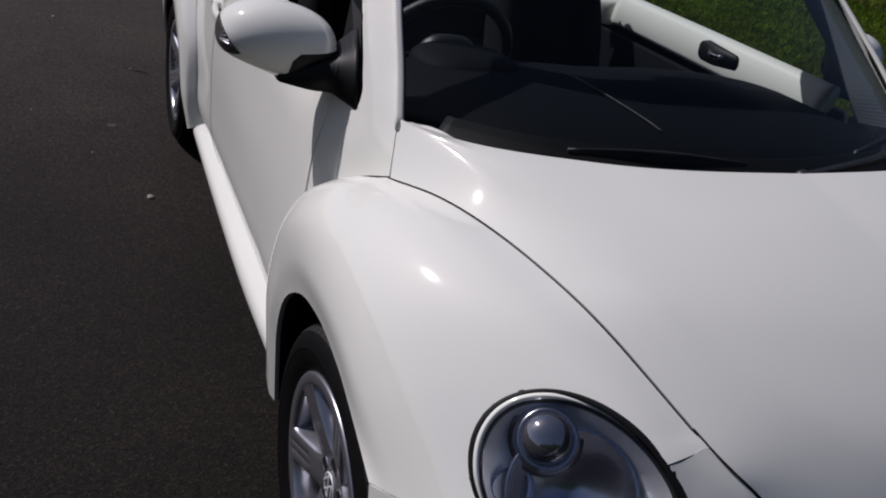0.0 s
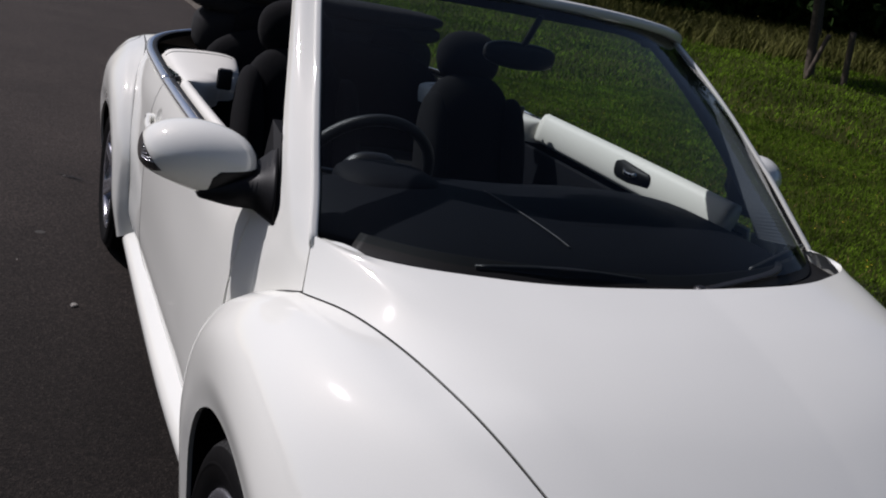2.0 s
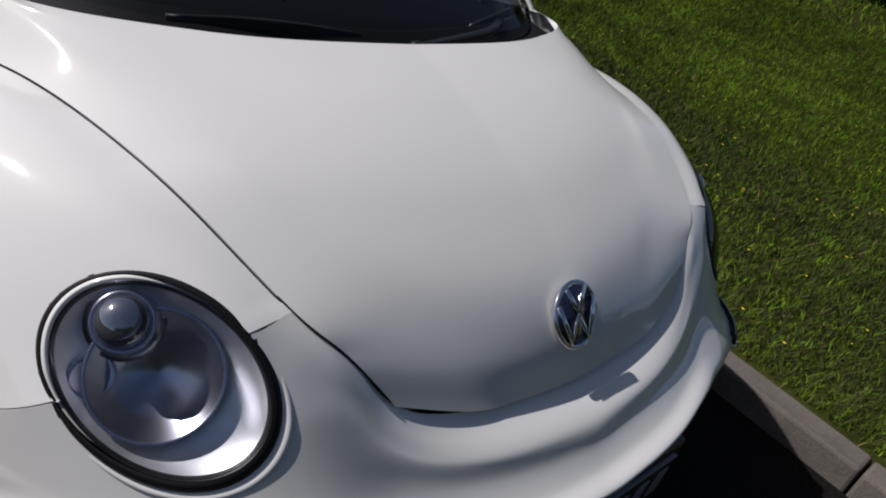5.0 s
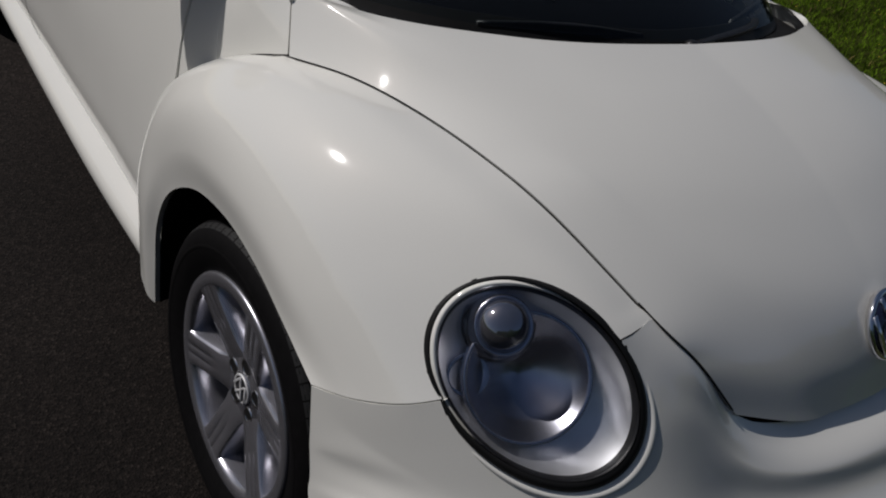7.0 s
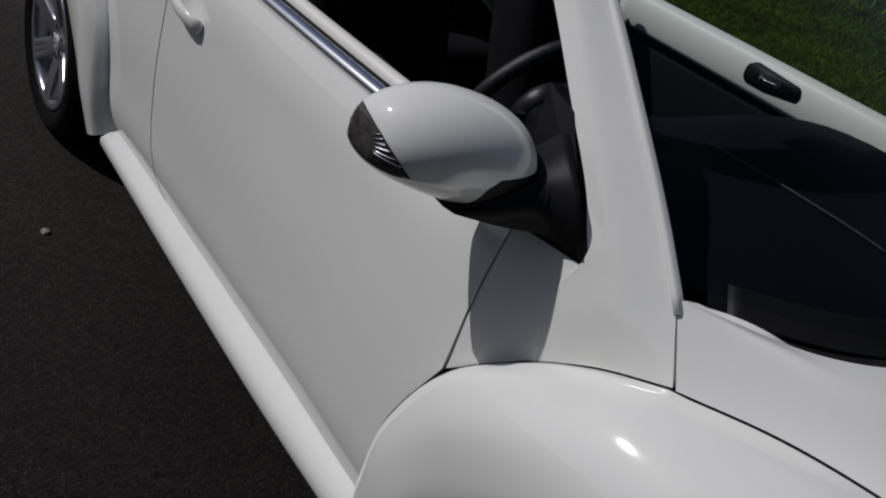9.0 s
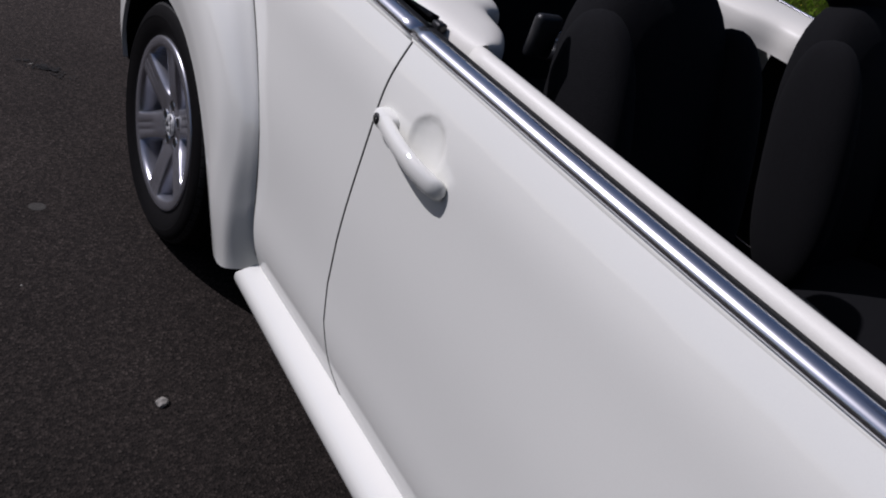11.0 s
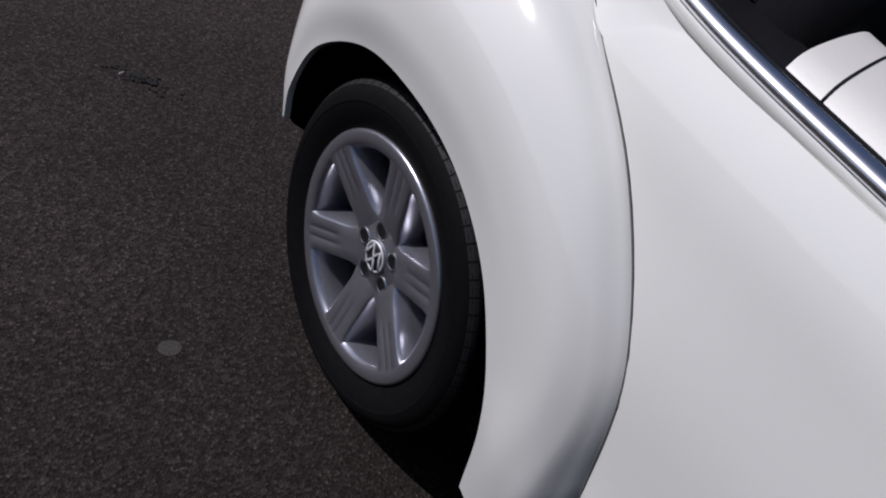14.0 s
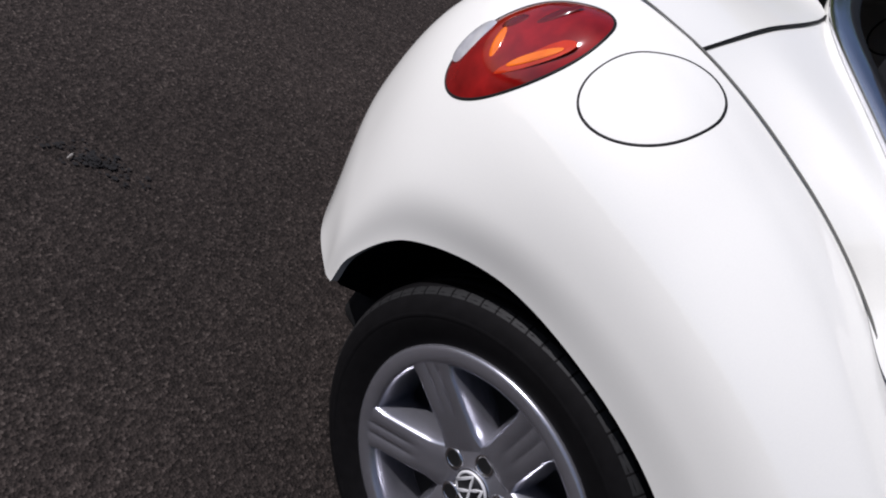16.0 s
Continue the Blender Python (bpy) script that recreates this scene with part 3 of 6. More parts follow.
def lamp_oval(a, k=1.0, out=0.0):
    """A point on the lamp's rim: slightly egg-shaped, k times its size."""
    c, s = math.cos(a), math.sin(a)
    return LAMP_C + LAMP_N * out + k * (LAMP_RA * c * LAMP_A + LAMP_RB * s * LAMP_B)


def in_lamp(p):
    q = np.array((-abs(p[0]), p[1], p[2])) - LAMP_C
    return (q @ LAMP_A / LAMP_RA) ** 2 + (q @ LAMP_B / LAMP_RB) ** 2 < 1.0 and abs(q @ LAMP_N) < 0.10


# Front wing, from the wheel arch's lip to the bonnet seam; each row runs from the sill round over the wheel to the bumper.
WING = [
    [(-0.824, 0.425, 0.170), (-0.837, 0.405, 0.280), (-0.852, 0.375, 0.420), (-0.862, 0.305, 0.540), (-0.866, 0.190, 0.625), (-0.868, 0.060, 0.658), (-0.868, -0.060, 0.650), (-0.868, -0.160, 0.623), (-0.872, -0.268, 0.598)],
    [(-0.830, 0.455, 0.170), (-0.847, 0.445, 0.300), (-0.864, 0.415, 0.450), (-0.870, 0.335, 0.595), (-0.876, 0.205, 0.695), (-0.878, 0.050, 0.728), (-0.876, -0.080, 0.722), (-0.870, -0.195, 0.692), (-0.850, -0.342, 0.634)],
    [(-0.830, 0.485, 0.180), (-0.845, 0.488, 0.330), (-0.860, 0.465, 0.480), (-0.866, 0.380, 0.650), (-0.864, 0.230, 0.765), (-0.858, 0.050, 0.803), (-0.850, -0.110, 0.795), (-0.832, -0.250, 0.757), (-0.806, -0.410, 0.679)],
    [(-0.828, 0.510, 0.190), (-0.839, 0.515, 0.350), (-0.848, 0.497, 0.510), (-0.842, 0.410, 0.695), (-0.820, 0.245, 0.818), (-0.805, 0.045, 0.862), (-0.790, -0.135, 0.858), (-0.754, -0.305, 0.820), (-0.715, -0.466, 0.741)],
    [(-0.822, 0.526, 0.200), (-0.831, 0.530, 0.370), (-0.834, 0.512, 0.530), (-0.814, 0.428, 0.705), (-0.772, 0.252, 0.836), (-0.744, 0.033, 0.890), (-0.723, -0.155, 0.892), (-0.677, -0.332, 0.862), (-0.602, -0.500, 0.797)],
    [(-0.812, 0.530, 0.200), (-0.823, 0.534, 0.380), (-0.820, 0.518, 0.540), (-0.793, 0.437, 0.700), (-0.742, 0.262, 0.828), (-0.687, 0.033, 0.8965), (-0.642, -0.155, 0.9035), (-0.591, -0.338, 0.8775), (-0.5208, -0.4944, 0.8106)],
]
# Rear wing, in the same order: from the sill round over the wheel to the rear bumper.
REAR_WING = [
    [(-0.822, 2.120, 0.200), (-0.850, 2.135, 0.350), (-0.860, 2.180, 0.455), (-0.866, 2.268, 0.560), (-0.866, 2.390, 0.622), (-0.866, 2.530, 0.640), (-0.864, 2.680, 0.615), (-0.862, 2.810, 0.525), (-0.850, 2.875, 0.400), (-0.835, 2.890, 0.310)],
    [(-0.832, 2.085, 0.210), (-0.862, 2.090, 0.360), (-0.870, 2.130, 0.500), (-0.876, 2.235, 0.620), (-0.878, 2.370, 0.692), (-0.877, 2.530, 0.715), (-0.876, 2.700, 0.690), (-0.864, 2.861, 0.590), (-0.843, 2.922, 0.430), (-0.823, 2.919, 0.300)],
    [(-0.838, 2.047, 0.220), (-0.861, 2.052, 0.370), (-0.870, 2.090, 0.545), (-0.874, 2.205, 0.675), (-0.872, 2.360, 0.765), (-0.866, 2.540, 0.798), (-0.855, 2.743, 0.785), (-0.812, 2.946, 0.683), (-0.790, 3.005, 0.490), (-0.780, 2.998, 0.299)],
    [(-0.835, 2.012, 0.235), (-0.853, 2.020, 0.390), (-0.850, 2.060, 0.575), (-0.848, 2.185, 0.728), (-0.832, 2.350, 0.826), (-0.814, 2.550, 0.872), (-0.789, 2.771, 0.871), (-0.735, 3.011, 0.762), (-0.703, 3.098, 0.522), (-0.685, 3.081, 0.288)],
    [(-0.812, 1.980, 0.255), (-0.829, 1.998, 0.410), (-0.830, 2.047, 0.600), (-0.818, 2.185, 0.757), (-0.792, 2.357, 0.848), (-0.772, 2.550, 0.898), (-0.748, 2.768, 0.901), (-0.676, 3.010, 0.800), (-0.612, 3.125, 0.552), (-0.567, 3.134, 0.289)],
    [(-0.777, 1.950, 0.280), (-0.808, 1.985, 0.440), (-0.817, 2.044, 0.618), (-0.797, 2.190, 0.772), (-0.757, 2.365, 0.863), (-0.731, 2.550, 0.913), (-0.713, 2.764, 0.919), (-0.622, 3.002, 0.836), (-0.503, 3.147, 0.602), (-0.460, 3.162, 0.290)],
]
HOOD_SEAM = [(-0.7315, 0.1770, 0.8715), (-0.6920, 0.0540, 0.8958), (-0.6610, -0.0700, 0.9058), (-0.6292, -0.2050, 0.9027), (-0.5929, -0.3300, 0.8811), (-0.5208, -0.4944, 0.8106), (-0.4580, -0.5530, 0.7620)]
SCUTTLE_SEAM = [(-0.794, 0.473, 0.664), (-0.778, 0.362, 0.772), (-0.752, 0.275, 0.829), (-0.732, 0.182, 0.872)]
u, v = grid_uv(150, 70)
wing_grid = patch(WING, u, v)
# it rounds over towards the bumper
wing_grid[..., 2] += 0.046 * np.clip(8 * u - 7, 0, 1) ** 2 * (1 - np.clip(8 * u - 7, 0, 1)) * np.clip((v - 0.45) / 0.3, 0, 1)
# The wing's inner edge runs just below the seam of the panels beside it.
seam = np.concatenate([spline(SCUTTLE_SEAM, np.linspace(0, 1, 40)), spline(HOOD_SEAM, np.linspace(0.016, 5 / 6, 80))])[::-1]
edge_y = wing_grid[:, -1, 1]
ease = np.clip((0.46 - edge_y) / 0.08, 0, 1) * np.clip((edge_y + 0.4944) / 0.02, 0, 1)
pull = np.stack([np.interp(edge_y, seam[:, 1], seam[:, 0]), edge_y, np.interp(edge_y, seam[:, 1], seam[:, 2])], -1) + np.array((-0.0015, 0, -0.0025)) - wing_grid[:, -1]
wing_grid += (pull * ease[:, None])[:, None, :] * (np.linspace(0, 1, 70) ** 5)[None, :, None]
rear_wing_grid = patch(REAR_WING, u, v)


def seam_strip(line, r):
    """A dark rubber strip sunk in the joint of two panels."""
    return sweep([tuple(p) for p in line], circle(r, 6))


for side in (1, -1):
    f = (lambda m: m) if side > 0 else mirrored
    part("wing_joint", f(seam_strip(wing_grid[8:-2, -1] + np.array((0, 0, -0.0008)), 0.0017)), SEAL, car, "thin dark joint along the wing")
for side in (1, -1):
    panel("front_wing", wing_grid, PAINT, car, "bulging white front wing round the wheel", cut=in_lamp, side=side, outward_from=(-0.45, 0.0, 0.45))
    panel("rear_wing", rear_wing_grid, PAINT, car, "bulging white rear wing round the wheel", side=side, outward_from=(-0.45, 2.5, 0.45))

# Bonnet: rows from the right seam over the middle to the left one, each from the screen down to the nose.
HOOD = [
    [(-0.7315, 0.1770, 0.8715), (-0.6920, 0.0540, 0.8958), (-0.6610, -0.0700, 0.9058), (-0.6292, -0.2050, 0.9027), (-0.5929, -0.3300, 0.8811), (-0.5208, -0.4944, 0.8106), (-0.4580, -0.5530, 0.7620), (-0.3930, -0.6090, 0.6930)],
    [(-0.7097, 0.2351, 0.9444), (-0.6567, 0.0701, 0.9488), (-0.6152, -0.0649, 0.9340), (-0.5731, -0.2088, 0.9165), (-0.5282, -0.3295, 0.8918), (-0.4530, -0.4758, 0.8258), (-0.3874, -0.5607, 0.7549), (-0.3250, -0.6345, 0.6740)],
    [(-0.7062, 0.2443, 0.9559), (-0.6511, 0.0720, 0.9567), (-0.6082, -0.0650, 0.9378), (-0.5651, -0.2100, 0.9182), (-0.5194, -0.3300, 0.8928), (-0.4441, -0.4741, 0.8273), (-0.3780, -0.5620, 0.7540), (-0.3150, -0.6370, 0.6720)],
    [(-0.6985, 0.2248, 0.9595), (-0.6416, 0.0629, 0.9591), (-0.5980, -0.0699, 0.9406), (-0.5539, -0.2132, 0.9199), (-0.5071, -0.3314, 0.8942), (-0.4318, -0.4726, 0.8291), (-0.3665, -0.5685, 0.7540), (-0.3020, -0.6405, 0.6690)],
    [(-0.6400, 0.1045, 0.9748), (-0.5753, -0.0100, 0.9652), (-0.5306, -0.1200, 0.9475), (-0.4884, -0.2450, 0.9223), (-0.4465, -0.3520, 0.8896), (-0.3786, -0.4831, 0.8261), (-0.3060, -0.5820, 0.7440), (-0.2450, -0.6490, 0.6600)],
    [(-0.4400, 0.0000, 0.9860), (-0.4000, -0.0900, 0.9720), (-0.3700, -0.1900, 0.9530), (-0.3400, -0.3000, 0.9220), (-0.3050, -0.4000, 0.8800), (-0.2500, -0.5220, 0.8095), (-0.1930, -0.6090, 0.7260), (-0.1500, -0.6570, 0.6530)],
    [(0.0000, -0.0500, 0.9960), (0.0000, -0.1300, 0.9810), (0.0000, -0.2250, 0.9580), (0.0000, -0.3350, 0.9220), (0.0000, -0.4350, 0.8760), (0.0000, -0.5580, 0.7970), (0.0000, -0.6290, 0.7150), (0.0000, -0.6630, 0.6490)],
]
HOOD = HOOD + [[(-x, y, z) for x, y, z in r] for r in HOOD[-2::-1]]
HOOD_KNOTS = (0, 0.041, 0.0475, 0.058, 0.13, 0.255, 0.5, 0.745, 0.87, 0.942, 0.9525, 0.959, 1)
u, v = grid_uv(90, 170)
plain = [k for k in range(13) if k not in (1, 2, 3, 9, 10, 11)]
creased, smooth = patch(HOOD, u, v, HOOD_KNOTS), patch([HOOD[k] for k in plain], u, v, [HOOD_KNOTS[k] for k in plain])
fade = np.clip((u - 0.50) / 0.25, 0, 1)[..., None]
fade = fade * fade * (3 - 2 * fade)
panel("bonnet", eased(creased * (1 - fade) + smooth * fade, 10, (14, 26)), PAINT, car, "rounded white bonnet curving down to the nose", outward_from=(0, 0.1, 0.3))

# Front bumper: rows from the wing and bonnet seams down to the ground side; each from the right wheel arch to the middle.
BUMPER = [
    [(-0.8680, -0.2670, 0.5780), (-0.8400, -0.3800, 0.6500), (-0.7940, -0.4330, 0.6920), (-0.7000, -0.4700, 0.7320), (-0.5890, -0.5000, 0.7900), (-0.5210, -0.4960, 0.8030), (-0.4620, -0.5580, 0.7450), (-0.3980, -0.6040, 0.7020), (-0.2800, -0.6480, 0.6790), (-0.1500, -0.6770, 0.6660), (0.0000, -0.6900, 0.6610)],
    [(-0.8680, -0.2900, 0.5000), (-0.8450, -0.4000, 0.5700), (-0.8020, -0.4750, 0.6050), (-0.7050, -0.5700, 0.6380), (-0.5835, -0.5935, 0.7010), (-0.5050, -0.5870, 0.7420), (-0.4430, -0.6310, 0.6920), (-0.3780, -0.6760, 0.6520), (-0.2720, -0.7160, 0.6340), (-0.1420, -0.7350, 0.6290), (0.0000, -0.7410, 0.6270)],
    [(-0.8660, -0.3050, 0.4500), (-0.8460, -0.4200, 0.5250), (-0.8060, -0.5080, 0.5580), (-0.7050, -0.6126, 0.5828), (-0.5820, -0.6605, 0.6130), (-0.5035, -0.6675, 0.6170), (-0.4340, -0.6870, 0.6080), (-0.3660, -0.7110, 0.5980), (-0.2620, -0.7360, 0.5850), (-0.1400, -0.7500, 0.5790), (0.0000, -0.7560, 0.5760)],
    [(-0.8660, -0.3100, 0.4200), (-0.8470, -0.4350, 0.4950), (-0.8080, -0.5280, 0.5280), (-0.7050, -0.6508, 0.5528), (-0.5750, -0.7030, 0.5710), (-0.4920, -0.7190, 0.5740), (-0.4310, -0.7340, 0.5760), (-0.3560, -0.7490, 0.5740), (-0.2510, -0.7690, 0.5680), (-0.1350, -0.7820, 0.5640), (0.0000, -0.7870, 0.5610)],
    [(-0.8650, -0.3200, 0.3900), (-0.8460, -0.4470, 0.4630), (-0.8060, -0.5420, 0.4950), (-0.7000, -0.6704, 0.5160), (-0.5700, -0.7280, 0.5300), (-0.4850, -0.7480, 0.5320), (-0.4250, -0.7610, 0.5300), (-0.3500, -0.7740, 0.5270), (-0.2450, -0.7920, 0.5200), (-0.1300, -0.8030, 0.5160), (0.0000, -0.8080, 0.5140)],
    [(-0.8620, -0.3300, 0.3300), (-0.8320, -0.4190, 0.4150), (-0.7900, -0.4970, 0.4520), (-0.6840, -0.6220, 0.4700), (-0.5540, -0.6660, 0.4780), (-0.4750, -0.6770, 0.4800), (-0.4150, -0.6900, 0.4780), (-0.3400, -0.7020, 0.4760), (-0.2380, -0.7220, 0.4700), (-0.1280, -0.7340, 0.4660), (0.0000, -0.7390, 0.4640)],
    [(-0.8550, -0.3400, 0.2500), (-0.8080, -0.3900, 0.3100), (-0.7680, -0.4670, 0.3300), (-0.6650, -0.5900, 0.3400), (-0.5350, -0.6330, 0.3450), (-0.4700, -0.6450, 0.3450), (-0.4100, -0.6580, 0.3450), (-0.3350, -0.6710, 0.3450), (-0.2350, -0.6900, 0.3420), (-0.1260, -0.7020, 0.3400), (0.0000, -0.7070, 0.3400)],
    [(-0.8400, -0.3450, 0.1800), (-0.7850, -0.3700, 0.2000), (-0.7450, -0.4400, 0.2050), (-0.6400, -0.5550, 0.2100), (-0.5100, -0.5960, 0.2100), (-0.4600, -0.6100, 0.2100), (-0.4000, -0.6220, 0.2100), (-0.3250, -0.6350, 0.2100), (-0.2300, -0.6520, 0.2100), (-0.1200, -0.6620, 0.2100), (0.0000, -0.6670, 0.2100)],
]
wing_front = spline([r[-1] for r in WING], np.linspace(0, 1, 11))
side_edge = patch(HOOD, np.linspace(5 / 7, 1, 20), np.zeros(20), HOOD_KNOTS)
nose_edge = patch(HOOD, np.ones(30), np.linspace(0, 0.5, 30), HOOD_KNOTS)
edge = np.concatenate([side_edge, nose_edge[1:]])
run = np.r_[0, np.cumsum(np.linalg.norm(np.diff(edge, axis=0), axis=1))]
edge = np.stack([np.interp(np.linspace(0, run[-1], 11), run, edge[:, k]) for k in range(3)], -1)
# under the shelf the skin falls steeply and then sweeps out to the bumper's nose
for j in range(5, 11):
    w = (0.35, 0.75, 0.95, 1, 1, 1)[j - 5]
    lip, nose = np.array(BUMPER[1][j]) + w * np.array((0, 0.011, -0.017)), np.array(BUMPER[4][j]) + (0, 0.25, 0.55, 0.85, 1, 1)[j - 5] * np.array((0, -0.020, 0.018))
    for row, share in ((2, (0.5, 0.26, 0.41)), (3, (0.8, 0.59, 0.75))):
        BUMPER[row][j] = tuple(np.array(BUMPER[row][j]) * (1 - w) + w * (lip + (nose - lip) * np.array(share)))
    BUMPER[1][j], BUMPER[4][j] = tuple(lip), tuple(nose)
top_row = np.concatenate([wing_front + np.array((0, -0.0014, -0.0016)), edge[1:] + np.array((0, -0.0025, -0.0035)) + np.clip((edge[1:, :1] + 0.46) / 0.16, 0, 1) * np.array((0, 0.013, -0.005))])
BUMPER = [top_row.tolist()] + [spline(r, np.linspace(0, 1, 21)).tolist() for r in BUMPER[1:]]
# the shelf's edge is drawn in by a row on either side of it, which fades out towards the lamps
near = np.clip((np.array(BUMPER[1])[:, 0] + 0.47) / 0.10, 0, 1)[:, None]
r0, r1, r2 = (np.array(r) for r in BUMPER[:3])
before = r0 + (r1 - r0) * 0.80 + near * np.array((0, 0, 0.0015))
after = r1 + (r2 - r1) * 0.22 + near * np.array((0, -0.0030, -0.0015))
BUMPER = [BUMPER[0], before.tolist(), BUMPER[1], after.tolist()] + BUMPER[2:]
for k in range(1, 5):
    for i in range(1 if k < 3 else 4):
        r = np.array(BUMPER[k])
        r[1:-1] = r[1:-1] * 0.5 + (r[:-2] + r[2:]) * 0.25
        BUMPER[k] = r.tolist()
# the corner beside the lamp rounds on from the wing
corner = np.exp(-(((r0[:, 0] + 0.530) / 0.070) ** 2))[:, None]
swell = r0 + (np.array(BUMPER[2]) - r0) * 0.36 + corner * np.array((-0.001, -0.005, 0.007))
BUMPER.insert(1, swell.tolist())
BUMPER_KNOTS = [k / 7 for k in (0, 0.36, 0.80, 1, 1.22, 2, 3, 4, 5, 6, 7)]
BUMPER = [r + [(-x, y, z) for x, y, z in r[-2::-1]] for r in BUMPER]
u, v = grid_uv(280, 110)
bumper_grid = eased(patch(BUMPER, u, v, BUMPER_KNOTS), 8, (12, 12))
# only the shelf under the bonnet keeps its edge; the corners are one soft form
soft_form = eased(bumper_grid, 120, (8, 10))
outer = np.clip((abs(bumper_grid[..., :1]) - 0.42) / 0.14, 0, 1) * np.clip((bumper_grid[..., 2:] - 0.52) / 0.06, 0, 1)
bumper_grid = bumper_grid * (1 - outer) + soft_form * outer
panel("front_bumper", bumper_grid, PAINT, car, "white front bumper with a stepped shelf under the bonnet", cut=in_lamp, outward_from=(0, 0.0, 0.45))

# The thin dark joint of bonnet and bumper, from the wing's corner down to the nose.
bonnet_edge = patch(HOOD, np.linspace(0.688, 0.985, 40), np.zeros(40), HOOD_KNOTS)
for _ in range(6):
    bonnet_edge[1:-1] = bonnet_edge[1:-1] * 0.5 + (bonnet_edge[:-2] + bonnet_edge[2:]) * 0.25
bonnet_edge += np.array((-0.0010, -0.0012, 0.0))
part("bonnet_joint", seam_strip(bonnet_edge, 0.0014), SEAL, car, "thin dark joint along the bonnet's lower edge")
for side in (1, -1):

    # and of wing and bumper, from the lamp's rim to the bonnet
    bm = seam_strip([p for p in wing_grid[-1] + np.array((0, -0.0002, -0.0021)) if p[0] > -0.590], 0.0011)
    part("lamp_joint", bm if side > 0 else mirrored(bm), SEAL, car, "thin dark joint between lamp and bonnet")

# Rear: deck, boot lid and bumper, seen only as edges from behind the doors.
DECK = [
    [tuple(rear_wing_grid[np.argmin(abs(rear_wing_grid[:120, -1, 1] - 2.736)), -1] + np.array((0.001, 0.004, 0.001))), (-0.620, 3.003, 0.836), (-0.501, 3.148, 0.603), (-0.456, 3.163, 0.29)],
    [(-0.60, 2.737, 0.952), (-0.51, 3.02, 0.866), (-0.41, 3.165, 0.61), (-0.38, 3.18, 0.29)],
    [(-0.44, 2.738, 0.974), (-0.37, 3.04, 0.862), (-0.32, 3.18, 0.615), (-0.30, 3.20, 0.29)],
    [(-0.30, 2.83, 0.965), (-0.26, 3.05, 0.85), (-0.22, 3.205, 0.61), (-0.2, 3.245, 0.29)],
    [(0, 2.84, 0.97), (0, 3.06, 0.855), (0, 3.215, 0.615), (0, 3.255, 0.29)],
]
DECK = DECK + [[(-x, y, z) for x, y, z in r] for r in DECK[-2::-1]]
u, v = grid_uv(40, 60)
deck_grid = patch(DECK, u, v)
panel("boot_lid", deck_grid, PAINT, car, "white rounded boot lid", outward_from=(0, 2.4, 0.3))
part("boot_joint", seam_strip(deck_grid[0, :16] + np.array((0, -0.002, 0.0005)), 0.0024), SEAL, car, "dark joint in front of the boot lid")


# Body side: half width by station along the car and height.
SIDE_Y = (0.10, 0.50, 0.90, 1.30, 1.70, 2.10, 2.60)
SIDE_Z = (0.26, 0.32, 0.45, 0.62, 0.78, 0.87, 0.925)
SIDE_X = [
    (0.74, 0.755, 0.765, 0.77, 0.755, 0.728, 0.705),
    (0.775, 0.795, 0.806, 0.802, 0.789, 0.772, 0.753),
    (0.776, 0.798, 0.811, 0.811, 0.801, 0.789, 0.768),
    (0.777, 0.800, 0.813, 0.815, 0.808, 0.797, 0.776),
    (0.777, 0.801, 0.813, 0.816, 0.810, 0.800, 0.779),
    (0.776, 0.802, 0.812, 0.818, 0.808, 0.795, 0.771),
    (0.74, 0.77, 0.78, 0.78, 0.765, 0.745, 0.715),
]


def bent(knots, rows, at):
    """Natural cubic curves through rows at uneven knots, one for each column, at the column's own place."""
    k = np.asarray(knots, float)
    h, n = np.diff(k), len(k)
    m = np.eye(n)
    rhs = np.zeros_like(rows)
    for i in range(1, n - 1):
        m[i, i - 1:i + 2] = h[i - 1], 2 * (h[i - 1] + h[i]), h[i]
        rhs[i] = 6 * ((rows[i + 1] - rows[i]) / h[i] - (rows[i] - rows[i - 1]) / h[i - 1])
    c = np.linalg.solve(m, rhs)
    at = np.clip(at, k[0], k[-1])
    i, j = np.clip(np.searchsorted(k, at) - 1, 0, n - 2), np.arange(len(at))
    a, b, w = k[i + 1] - at, at - k[i], h[i]
    low, high = c[i, j], c[i + 1, j]
    return (low * a**3 + high * b**3) / (6 * w) + (rows[i, j] / w - low * w / 6) * a + (rows[i + 1, j] / w - high * w / 6) * b


def side_at(y, z):
    """The body side's surface at a station and height."""
    shape = np.shape(y)
    y, z = np.ravel(y), np.ravel(z)
    uy = np.interp(y, SIDE_Y, np.linspace(0, 1, len(SIDE_Y)))
    rows = np.stack([spline(np.array(SIDE_X)[:, k], uy) for k in range(len(SIDE_Z))])
    x = bent(SIDE_Z, rows, z)
    return np.stack([-x, y, z], -1).reshape(shape + (3,))


def curve_at(z, pairs):
    return np.interp(z, [p[0] for p in pairs], [p[1] for p in pairs])


